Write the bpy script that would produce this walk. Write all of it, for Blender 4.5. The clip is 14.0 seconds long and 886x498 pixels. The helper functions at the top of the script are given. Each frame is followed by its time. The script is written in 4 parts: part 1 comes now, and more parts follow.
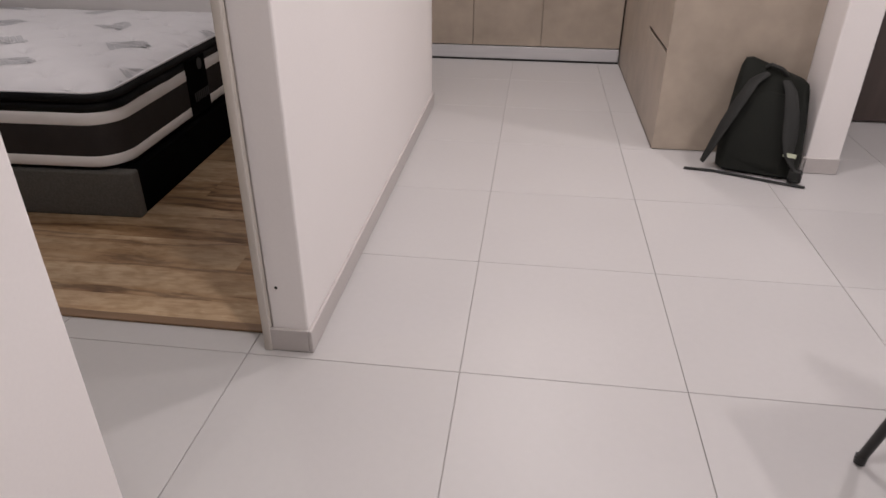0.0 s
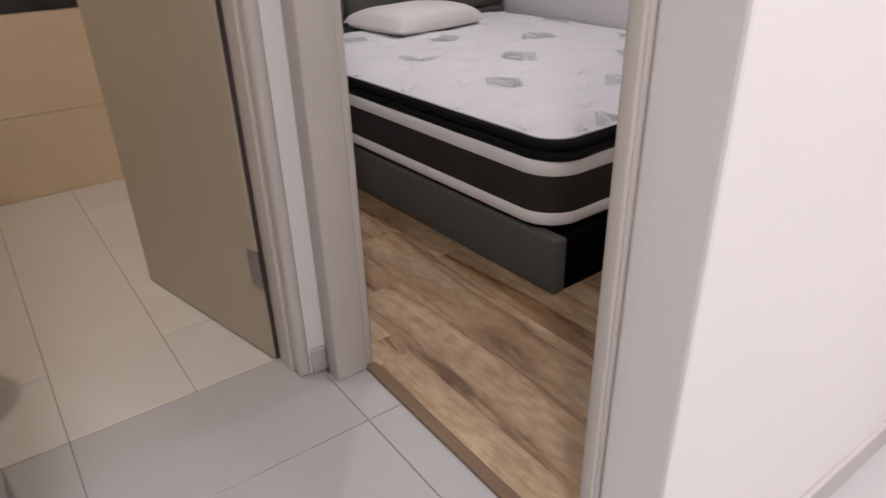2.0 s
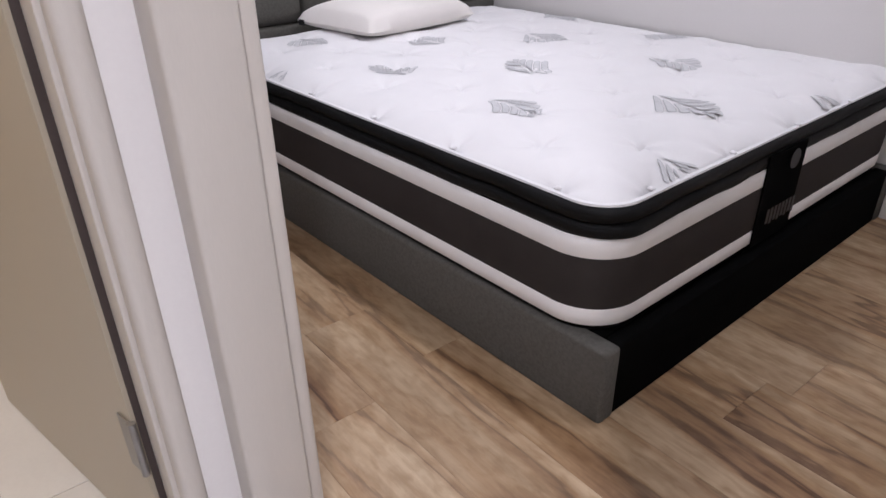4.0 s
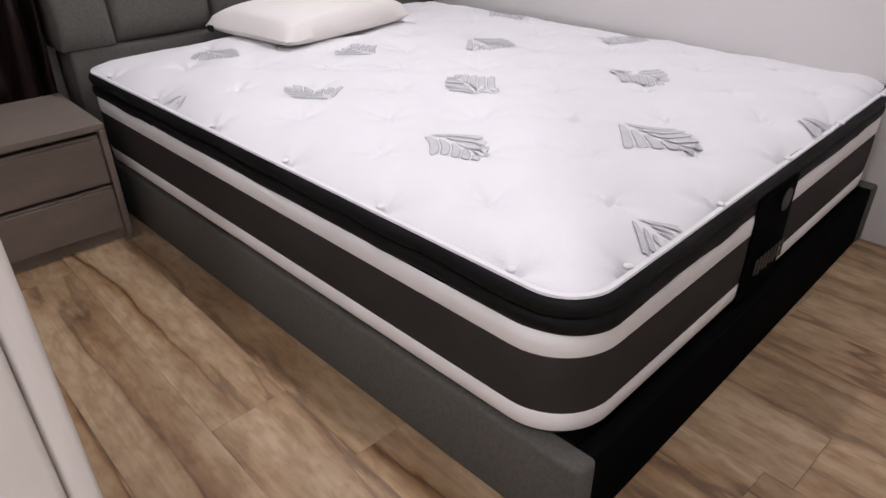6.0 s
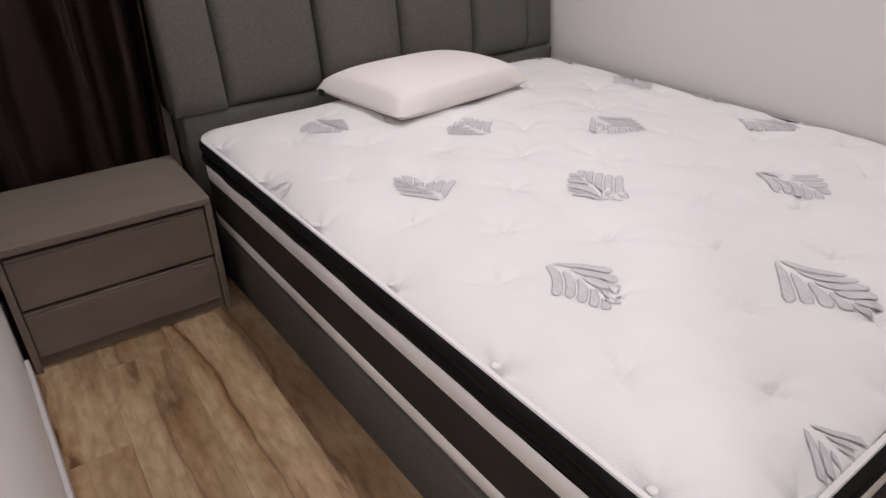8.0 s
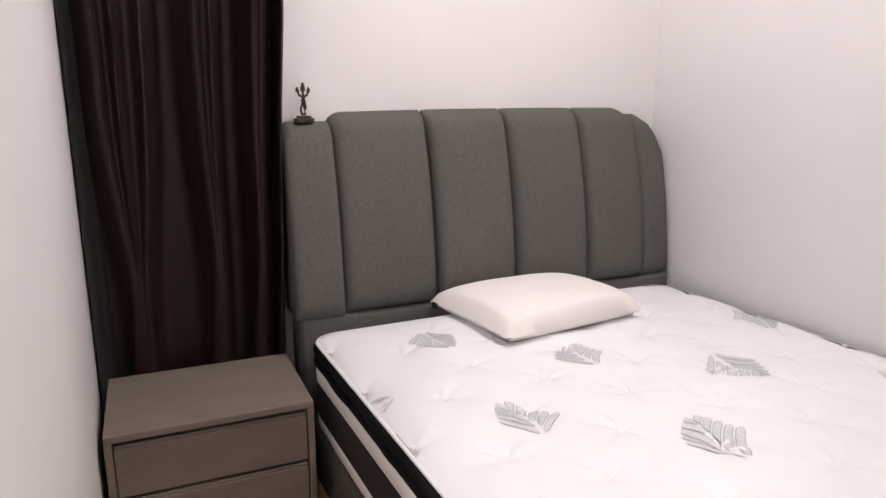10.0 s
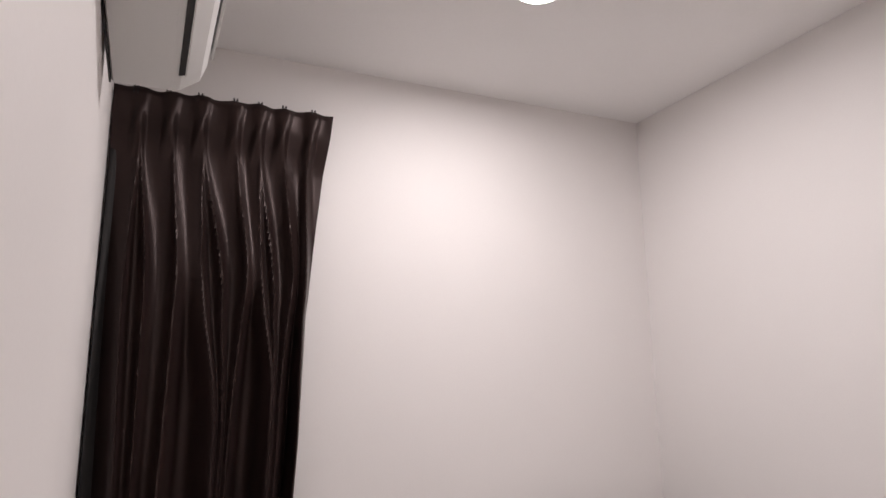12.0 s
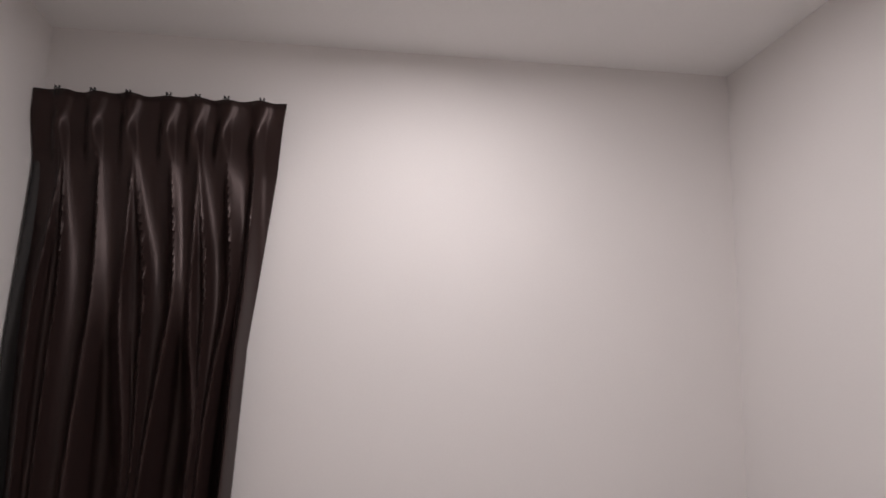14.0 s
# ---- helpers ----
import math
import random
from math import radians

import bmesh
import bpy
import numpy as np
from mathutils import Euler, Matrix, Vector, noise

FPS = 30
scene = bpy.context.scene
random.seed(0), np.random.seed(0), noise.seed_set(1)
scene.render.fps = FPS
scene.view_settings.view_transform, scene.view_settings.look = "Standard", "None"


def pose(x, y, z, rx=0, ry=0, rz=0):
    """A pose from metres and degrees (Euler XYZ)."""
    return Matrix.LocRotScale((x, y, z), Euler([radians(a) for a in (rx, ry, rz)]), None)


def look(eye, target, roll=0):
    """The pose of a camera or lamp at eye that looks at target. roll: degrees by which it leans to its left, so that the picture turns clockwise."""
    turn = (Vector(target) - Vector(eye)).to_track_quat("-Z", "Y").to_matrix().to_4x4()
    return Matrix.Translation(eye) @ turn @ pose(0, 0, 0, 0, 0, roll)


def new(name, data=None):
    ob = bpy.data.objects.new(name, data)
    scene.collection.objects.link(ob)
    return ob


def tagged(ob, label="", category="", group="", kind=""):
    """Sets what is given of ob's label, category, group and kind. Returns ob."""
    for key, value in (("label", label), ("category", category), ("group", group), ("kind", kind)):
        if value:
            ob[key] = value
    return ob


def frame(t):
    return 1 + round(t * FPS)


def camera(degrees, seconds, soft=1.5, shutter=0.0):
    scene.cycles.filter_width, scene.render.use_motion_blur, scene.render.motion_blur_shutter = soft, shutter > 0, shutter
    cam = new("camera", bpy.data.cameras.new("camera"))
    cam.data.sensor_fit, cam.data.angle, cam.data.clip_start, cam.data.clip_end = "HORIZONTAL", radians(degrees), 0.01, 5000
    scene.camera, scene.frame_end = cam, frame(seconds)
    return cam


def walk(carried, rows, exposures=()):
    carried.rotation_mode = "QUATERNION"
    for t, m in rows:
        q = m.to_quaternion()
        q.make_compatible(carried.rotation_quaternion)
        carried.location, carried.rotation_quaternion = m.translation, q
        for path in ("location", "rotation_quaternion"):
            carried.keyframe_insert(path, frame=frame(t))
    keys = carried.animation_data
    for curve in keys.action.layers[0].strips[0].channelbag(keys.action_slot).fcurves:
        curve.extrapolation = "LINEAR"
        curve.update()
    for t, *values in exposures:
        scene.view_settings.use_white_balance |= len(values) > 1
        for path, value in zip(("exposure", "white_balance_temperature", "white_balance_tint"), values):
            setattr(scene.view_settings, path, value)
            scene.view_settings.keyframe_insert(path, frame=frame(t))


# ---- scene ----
cam = camera(67.2, 14.0, shutter=0.12)
PATH = [
    (0, (0.181, 0.446, 1.175), (-0.047, 2.176, 0.198), 0.2),
    (0.5, (0.201, 0.737, 1.179), (-0.346, 2.38, 0.178), -1.1),
    (1, (0.142, 0.97, 1.121), (-0.913, 2.364, 0.15), -0.9),
    (1.5, (0.055, 1.162, 1.08), (-1.121, 2.455, 0.11), -1.5),
    (2, (-0.036, 1.291, 1.111), (-1.48, 2.318, 0.184), -1.5),
    (2.5, (-0.101, 1.415, 1.101), (-1.787, 1.996, 0.196), -2.0),
    (3, (-0.292, 1.552, 1.096), (-1.957, 2.196, 0.195), -1.9),
    (3.5, (-0.519, 1.622, 1.041), (-2.018, 2.591, 0.137), -1.3),
    (3.7, (-0.575, 1.638, 1.029), (-2.008, 2.68, 0.1), -0.8),
    (5.8, (-0.87, 1.921, 1.077), (-2.152, 3.075, 0.066), -0.9),
    (6, (-0.884, 1.934, 1.059), (-2.155, 3.103, 0.05), -0.8),
    (6.5, (-0.868, 2.009, 1.001), (-2.117, 3.185, -0.027), -0.9),
    (7, (-0.945, 2.025, 1.116), (-2.186, 3.197, 0.072), -0.7),
    (7.5, (-1.05, 2.04, 1.187), (-2.387, 3.096, 0.14), -1.1),
    (8, (-1.121, 2.06, 1.215), (-2.562, 3.029, 0.223), -1.3),
    (8.2, (-1.133, 2.069, 1.221), (-2.614, 3.012, 0.262), -1.4),
    (10.3, (-1.15, 2.097, 1.278), (-2.962, 2.854, 0.898), -0.6),
    (10.4, (-1.161, 2.108, 1.282), (-2.979, 2.86, 0.924), -1.1),
    (10.5, (-1.152, 2.117, 1.292), (-2.977, 2.865, 0.962), -0.8),
    (11, (-1.148, 2.116, 1.423), (-2.998, 2.874, 1.396), -1.2),
    (11.5, (-1.137, 2.104, 1.576), (-2.966, 2.879, 1.806), -1.2),
    (12, (-1.098, 2.045, 1.721), (-2.888, 2.844, 2.116), -0.7),
    (12.5, (-1.109, 2.227, 1.659), (-2.879, 2.971, 2.215), 0.7),
    (13, (-1.262, 2.485, 1.652), (-3.044, 3.228, 2.174), 0.4),
    (13.5, (-1.36, 2.721, 1.833), (-3.208, 3.383, 2.217), 1.8),
    (14, (-1.389, 2.892, 1.949), (-3.351, 3.127, 2.26), 1.2),
]
EXPOSURE = [(0.0, -1.0, 6500, 10), (1.0, -0.82, 6470, 10), (1.5, -0.8, 6450, 10), (2.0, -0.55, 6250, 10), (2.5, 0.0, 5950, 9), (3.0, 0.0, 5850, 9), (3.5, 0.06, 5800, 9), (6.0, 0.15, 6050, 9), (7.0, 0.08, 6200, 9), (8.0, -0.08, 6400, 10),
            (10.5, 0.34, 6550, 11), (11.0, 0.05, 6600, 11), (12.0, -0.3, 6650, 11), (12.5, -0.42, 6600, 11), (14.0, -0.75, 6600, 11)]
walk(cam, [(t, look(eye, target, roll)) for t, eye, target, roll in PATH], EXPOSURE)

# ---- world and lights ----
world = bpy.data.worlds.new("world")
world.use_nodes = True
scene.world = world
bg = world.node_tree.nodes["Background"]
bg.inputs[0].default_value = (0.9, 0.93, 1.0, 1)
bg.inputs[1].default_value = 0.02

CEIL = 2.945


def lamp(x, y, z, watts, colour, size=0.15, spread=178):
    data = bpy.data.lights.new("downlight_lamp", "AREA")
    data.shape, data.size, data.energy, data.color = "DISK", size, watts, colour
    data.spread = radians(spread)
    ob = new("downlight_lamp", data)
    ob.matrix_world = pose(x, y, z)
    return ob


BEDROOM_LAMPS = [(-2.715, 3.115), (-1.25, 3.10)]
# hall downlights are unseen, added where they light its walls and floor well
UNSEEN_HALL_LAMPS = [(0.40, 1.0), (0.65, 2.9), (2.4, 0.9), (2.4, 3.0), (0.3, 4.75)]
for (lx, ly), watts in zip(BEDROOM_LAMPS, (18.5, 12)):
    lamp(lx, ly, CEIL - 0.016, watts, (1.0, 0.945, 0.965))
for lx, ly in UNSEEN_HALL_LAMPS:
    lamp(lx, ly, CEIL - 0.016, 50, (1.0, 0.915, 0.925))
# unseen lamp added for the bathroom's warm light
lamp(-2.3, 1.0, CEIL - 0.016, 21, (1.0, 0.885, 0.77))

# ---- materials ----


def mat(name, colour, rough=0.5, metal=0.0, dark=0.85, light=1.1, scale=6.0, fine=90.0, bump=0.05, stretch=(1, 1, 1),
        rough_var=0.08, sheen=0.0, piece=0.0, coat=0.0, spec=0.5):
    """A surface with a broad stain, a fine grain, relief, and a shade of its own for each piece."""
    m = bpy.data.materials.new(name)
    m.use_nodes = True
    n, l = m.node_tree.nodes, m.node_tree.links
    b = n["Principled BSDF"]
    tc, mp = n.new("ShaderNodeTexCoord"), n.new("ShaderNodeMapping")
    mp.inputs["Scale"].default_value = stretch
    l.new(tc.outputs["Object"], mp.inputs["Vector"])
    n1, n2 = n.new("ShaderNodeTexNoise"), n.new("ShaderNodeTexNoise")
    n1.inputs["Scale"].default_value, n1.inputs["Detail"].default_value = scale, 5
    n2.inputs["Scale"].default_value, n2.inputs["Detail"].default_value = fine, 3
    l.new(mp.outputs[0], n1.inputs["Vector"])
    l.new(mp.outputs[0], n2.inputs["Vector"])
    mixf = n.new("ShaderNodeMath")
    mixf.operation = "MULTIPLY_ADD"
    mixf.inputs[1].default_value = 0.35
    half = n.new("ShaderNodeMath")
    half.operation = "MULTIPLY"
    half.inputs[1].default_value = 0.65
    l.new(n1.outputs[0], half.inputs[0])
    l.new(n2.outputs[0], mixf.inputs[0])
    l.new(half.outputs[0], mixf.inputs[2])
    ramp = n.new("ShaderNodeValToRGB")
    ramp.color_ramp.elements[0].position, ramp.color_ramp.elements[1].position = 0.3, 0.7
    ramp.color_ramp.elements[0].color = (*[min(1, c * dark) for c in colour], 1)
    ramp.color_ramp.elements[1].color = (*[min(1, c * light) for c in colour], 1)
    l.new(mixf.outputs[0], ramp.inputs[0])
    out = ramp.outputs[0]
    if piece:
        oi, hsv, mr = n.new("ShaderNodeObjectInfo"), n.new("ShaderNodeHueSaturation"), n.new("ShaderNodeMapRange")
        mr.inputs["To Min"].default_value, mr.inputs["To Max"].default_value = 1 - piece, 1 + piece
        l.new(oi.outputs["Random"], mr.inputs["Value"])
        l.new(mr.outputs[0], hsv.inputs["Value"])
        l.new(out, hsv.inputs["Color"])
        out = hsv.outputs[0]
    l.new(out, b.inputs["Base Color"])
    rr = n.new("ShaderNodeMapRange")
    rr.inputs["To Min"].default_value, rr.inputs["To Max"].default_value = max(0.02, rough - rough_var), min(1, rough + rough_var)
    l.new(n1.outputs[0], rr.inputs["Value"])
    l.new(rr.outputs[0], b.inputs["Roughness"])
    b.inputs["Metallic"].default_value = metal
    b.inputs["Sheen Weight"].default_value = sheen
    b.inputs["Specular IOR Level"].default_value = spec
    b.inputs["Coat Weight"].default_value = coat
    if bump:
        bp = n.new("ShaderNodeBump")
        bp.inputs["Strength"].default_value, bp.inputs["Distance"].default_value = bump, 0.004
        l.new(n2.outputs[0], bp.inputs["Height"])
        l.new(bp.outputs[0], b.inputs["Normal"])
    return m


def wood_mat(name):
    """Pale oak planks: long grain, darker cathedral streaks and knots, shifted plank by plank."""
    m = bpy.data.materials.new(name)
    m.use_nodes = True
    n, l = m.node_tree.nodes, m.node_tree.links
    b = n["Principled BSDF"]
    tc, oi = n.new("ShaderNodeTexCoord"), n.new("ShaderNodeObjectInfo")
    off = n.new("ShaderNodeVectorMath")
    off.operation = "MULTIPLY_ADD"
    off.inputs[1].default_value = (1, 1, 1)
    shift = n.new("ShaderNodeVectorMath")
    shift.operation = "SCALE"
    shift.inputs[0].default_value = (7.3, 3.1, 9.7)
    l.new(oi.outputs["Random"], shift.inputs["Scale"])
    l.new(tc.outputs["Object"], off.inputs[0])
    l.new(shift.outputs[0], off.inputs[2])

    def noise_at(sx, sy, scale, detail, distortion=0.0):
        mp, t = n.new("ShaderNodeMapping"), n.new("ShaderNodeTexNoise")
        mp.inputs["Scale"].default_value = (sx, sy, 1)
        t.inputs["Scale"].default_value, t.inputs["Detail"].default_value, t.inputs["Distortion"].default_value = scale, detail, distortion
        l.new(off.outputs[0], mp.inputs["Vector"])
        l.new(mp.outputs[0], t.inputs["Vector"])
        return t.outputs[0]

    broad = noise_at(0.9, 3.2, 2.0, 6, 0.5)
    grain = noise_at(3.2, 46.0, 2.5, 6, 0.3)
    streak = noise_at(0.42, 3.0, 1.35, 13, 0.25)
    flame = noise_at(0.55, 5.0, 1.5, 7, 0.9)
    mottle = noise_at(7.0, 17.0, 2.6, 12, 0.3)
    r1 = n.new("ShaderNodeValToRGB")
    for e, p, c in zip(r1.color_ramp.elements, (0.3, 0.72), ((0.37, 0.255, 0.150, 1), (0.55, 0.415, 0.272, 1))):
        e.position, e.color = p, c
    l.new(broad, r1.inputs[0])
    r2 = n.new("ShaderNodeValToRGB")
    for e, p, c in zip(r2.color_ramp.elements, (0.35, 0.7), ((0.88, 0.86, 0.83, 1), (1.04, 1.03, 1.02, 1))):
        e.position, e.color = p, c
    l.new(grain, r2.inputs[0])
    mul = n.new("ShaderNodeMix")
    mul.data_type, mul.blend_type = "RGBA", "MULTIPLY"
    mul.inputs[0].default_value = 1.0
    l.new(r1.outputs[0], mul.inputs[6])
    l.new(r2.outputs[0], mul.inputs[7])
    r3 = n.new("ShaderNodeValToRGB")
    for e, p, c in zip(r3.color_ramp.elements, (0.42, 0.465), ((1, 1, 1, 1), (0.80, 0.69, 0.56, 1))):
        e.position, e.color = p, c
    for p, c in ((0.488, (0.58, 0.45, 0.34, 1)), (0.497, (0.24, 0.15, 0.09, 1)), (0.504, (0.26, 0.17, 0.10, 1)), (0.513, (0.74, 0.62, 0.50, 1)), (0.55, (1, 1, 1, 1))):
        e = r3.color_ramp.elements.new(p)
        e.color = c
    # reddish brown heartwood flames
    r5 = n.new("ShaderNodeValToRGB")
    for e, p, c in zip(r5.color_ramp.elements, (0.54, 0.66), ((1, 1, 1, 1), (0.58, 0.46, 0.36, 1))):
        e.position, e.color = p, c
    l.new(flame, r5.inputs[0])
    mul5 = n.new("ShaderNodeMix")
    mul5.data_type, mul5.blend_type = "RGBA", "MULTIPLY"
    mul5.inputs[0].default_value = 0.45
    l.new(mul.outputs[2], mul5.inputs[6])
    l.new(r5.outputs[0], mul5.inputs[7])
    l.new(streak, r3.inputs[0])
    mul2 = n.new("ShaderNodeMix")
    mul2.data_type, mul2.blend_type = "RGBA", "MULTIPLY"
    mk = n.new("ShaderNodeMapRange")
    mk.inputs["From Min"].default_value, mk.inputs["From Max"].default_value = 0.42, 0.58
    mk.inputs["To Min"].default_value, mk.inputs["To Max"].default_value = 0.60, 1.0
    l.new(noise_at(0.8, 1.2, 1.3, 3, 0.2), mk.inputs["Value"])
    l.new(mk.outputs[0], mul2.inputs[0])
    l.new(mul5.outputs[2], mul2.inputs[6])
    l.new(r3.outputs[0], mul2.inputs[7])
    r4 = n.new("ShaderNodeValToRGB")
    for e, p, c in zip(r4.color_ramp.elements, (0.34, 0.60), ((0.76, 0.69, 0.59, 1), (1.05, 1.05, 1.04, 1))):
        e.position, e.color = p, c
    l.new(mottle, r4.inputs[0])
    mul3 = n.new("ShaderNodeMix")
    mul3.data_type, mul3.blend_type = "RGBA", "MULTIPLY"
    mul3.inputs[0].default_value = 0.85
    l.new(mul2.outputs[2], mul3.inputs[6])
    l.new(r4.outputs[0], mul3.inputs[7])
    hsv, mr = n.new("ShaderNodeHueSaturation"), n.new("ShaderNodeMapRange")
    mr.inputs["To Min"].default_value, mr.inputs["To Max"].default_value = 0.93, 1.07
    l.new(oi.outputs["Random"], mr.inputs["Value"])
    l.new(mr.outputs[0], hsv.inputs["Value"])
    l.new(mul3.outputs[2], hsv.inputs["Color"])
    l.new(hsv.outputs[0], b.inputs["Base Color"])
    b.inputs["Roughness"].default_value = 0.48
    bp = n.new("ShaderNodeBump")
    bp.inputs["Strength"].default_value, bp.inputs["Distance"].default_value = 0.25, 0.002
    l.new(grain, bp.inputs["Height"])
    l.new(bp.outputs[0], b.inputs["Normal"])
    return m


def glow_mat(name, colour, strength):
    m = bpy.data.materials.new(name)
    m.use_nodes = True
    b = m.node_tree.nodes["Principled BSDF"]
    b.inputs["Base Color"].default_value = (0.8, 0.8, 0.8, 1)
    b.inputs["Emission Color"].default_value = (*colour, 1)
    b.inputs["Emission Strength"].default_value = strength
    return m


M_WALL = mat("wall_paint", (0.78, 0.75, 0.735), 0.6, dark=0.97, light=1.02, scale=1.6, fine=160, bump=0.03)
M_CEIL = mat("ceiling_paint", (0.86, 0.845, 0.835), 0.75, dark=0.97, light=1.02, scale=1.5, fine=120, bump=0.03)
M_TILE = mat("porcelain_tile", (0.435, 0.424, 0.418), 0.40, dark=0.965, light=1.02, scale=2.2, fine=45, bump=0.012, piece=0.012, rough_var=0.05)
M_GROUT = mat("tile_grout", (0.33, 0.31, 0.30), 0.85, scale=9)
M_SKIRT = mat("skirting_tile", (0.47, 0.44, 0.425), 0.35, dark=0.94, light=1.03, scale=5, bump=0.02)
M_SKIRT_W = mat("white_skirting", (0.66, 0.64, 0.63), 0.5, dark=0.96, light=1.02)
M_FRAME = mat("door_frame_laminate", (0.58, 0.54, 0.49), 0.42, dark=0.94, light=1.03, scale=3, fine=140, stretch=(6, 6, 0.5), bump=0.04)
M_DOOR = mat("door_laminate", (0.43, 0.375, 0.285), 0.40, dark=0.94, light=1.04, scale=2.5, fine=150, stretch=(5, 5, 0.5), bump=0.04)
M_STEEL = mat("satin_steel", (0.36, 0.35, 0.34), 0.42, 1.0, scale=20, fine=200, bump=0.03)
# near-black that paints the shade in the gap between door and frame
M_DARK_GAP = mat("door_gap_shade", (0.05, 0.035, 0.03), 0.8, scale=10)
M_OAK = wood_mat("oak_plank")
M_OAK_TRIM = mat("oak_edge_strip", (0.20, 0.12, 0.065), 0.5, dark=0.75, scale=4, fine=40, stretch=(1, 8, 8), bump=0.1)
M_UNDER = mat("floor_screed", (0.17, 0.115, 0.07), 0.9, scale=8)
M_BATH_TILE = mat("bath_floor_tile", (0.60, 0.56, 0.505), 0.38, dark=0.95, light=1.03, scale=5, fine=120, bump=0.05, piece=0.02)
M_BATH_WALL = mat("bath_wall_tile", (0.62, 0.49, 0.33), 0.30, dark=0.92, light=1.05, scale=3, fine=60, bump=0.02, piece=0.02)
M_BATH_DARK = mat("bath_dark_tile", (0.028, 0.022, 0.020), 0.22, dark=0.7, light=1.3, scale=8, bump=0.02, piece=0.1)
M_BATH_GROUT = mat("bath_grout", (0.60, 0.49, 0.36), 0.85, scale=12)
M_BATH_JOINT = mat("bath_floor_joint", (0.40, 0.345, 0.28), 0.85, scale=12)
M_CERAMIC = mat("sanitary_ceramic", (0.80, 0.775, 0.74), 0.10, dark=0.98, light=1.01, bump=0.0, rough_var=0.03, coat=0.4)
M_STONE = mat("stone_look_laminate", (0.385, 0.325, 0.262), 0.45, dark=0.76, light=1.18, scale=2.4, fine=9, bump=0.03)
M_PLINTH = mat("brushed_plinth", (0.60, 0.60, 0.61), 0.38, 0.35, dark=0.94, light=1.04, scale=4, fine=150, stretch=(1, 1, 14), bump=0.03)
# black for the plinth's painted shadow line, the drawer groove and screw holes
M_BLACK_GAP = mat("black_gap_and_hole", (0.015, 0.014, 0.014), 0.7, scale=12)
M_BROWN_PANEL = mat("dark_brown_panel", (0.055, 0.040, 0.035), 0.45, dark=0.8, light=1.2, scale=3, stretch=(8, 8, 0.6), bump=0.05)
M_FABRIC = mat("grey_woven_fabric", (0.112, 0.107, 0.096), 0.92, dark=0.80, light=1.2, scale=120, fine=420, bump=0.35, sheen=0.0, spec=0.1)
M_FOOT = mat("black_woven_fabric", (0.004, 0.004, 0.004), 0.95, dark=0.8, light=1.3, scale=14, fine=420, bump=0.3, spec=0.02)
M_BAND_W = mat("mattress_white_band", (0.88, 0.86, 0.84), 0.85, dark=0.95, light=1.03, scale=18, fine=500, bump=0.25)
M_BAND_G = mat("mattress_grey_band", (0.036, 0.031, 0.029), 0.88, dark=0.85, light=1.2, scale=16, fine=500, bump=0.3, spec=0.2)
M_BAND_K = mat("mattress_black_roll", (0.003, 0.003, 0.0033), 0.6, dark=0.7, light=1.5, scale=12, fine=380, bump=0.3, spec=0.2)
M_KNIT = mat("mattress_knit_top", (0.79, 0.77, 0.775), 0.88, dark=0.97, light=1.02, scale=7, fine=330, bump=0.25, sheen=0.1)
M_LEAF_RIM = mat("grey_stitching", (0.40, 0.395, 0.405), 0.6, dark=0.85, light=1.1, scale=30, fine=400, bump=0.3)
M_LEAF = mat("grey_embroidery", (0.60, 0.595, 0.605), 0.5, dark=0.85, light=1.12, scale=30, fine=400, stretch=(1, 4, 1), bump=0.3)
M_EMBOSS = mat("embossed_black", (0.020, 0.020, 0.021), 0.5, scale=40)
M_PILLOW = mat("pillow_cotton", (0.80, 0.755, 0.715), 0.9, dark=0.97, light=1.02, scale=8, fine=420, bump=0.22, sheen=0.15)
M_LABEL_K = mat("black_cloth_tag", (0.012, 0.012, 0.014), 0.7, scale=20)
M_NIGHT = mat("grey_brown_laminate", (0.195, 0.157, 0.128), 0.5, dark=0.82, light=1.15, scale=5, fine=60, stretch=(3, 1, 3), bump=0.08)
# darker copy of the laminate: shade painted into recesses and at a cabinet's foot
M_NIGHT_IN = mat("recess_shade", (0.13, 0.105, 0.088), 0.6, dark=0.85, light=1.1, scale=6)
M_SATIN = mat("brown_satin", (0.019, 0.0108, 0.0098), 0.40, 0.0, dark=0.8, light=1.15, scale=5, fine=300, stretch=(1, 1, 0.3), bump=0.05, spec=0.33, rough_var=0.03)
M_SATIN.node_tree.nodes["Principled BSDF"].inputs["Specular Tint"].default_value = (1.0, 0.80, 0.77, 1)
M_LINING = mat("charcoal_lining", (0.026, 0.024, 0.024), 0.8, scale=6, fine=300)
M_AC = mat("white_appliance_plastic", (0.72, 0.715, 0.70), 0.38, dark=0.97, light=1.01, scale=4, bump=0.0)
# dark vent plastic, which also paints the shadow gap behind the casing
M_AC_DARK = mat("dark_vent_and_gap_shade", (0.02, 0.018, 0.018), 0.6, scale=10)
M_BAG = mat("backpack_nylon", (0.008, 0.009, 0.007), 0.85, dark=0.75, light=1.4, scale=10, fine=350, bump=0.4, spec=0.25)
M_BAG_STRAP = mat("backpack_webbing", (0.0085, 0.009, 0.008), 0.8, dark=0.8, light=1.3, scale=10, fine=300, bump=0.3)
M_BAG_TAG = mat("pale_green_tag", (0.42, 0.45, 0.33), 0.7, scale=15)
M_BRONZE = mat("dark_bronze", (0.06, 0.045, 0.03), 0.35, 0.8, dark=0.6, light=1.5, scale=30, bump=0.1)
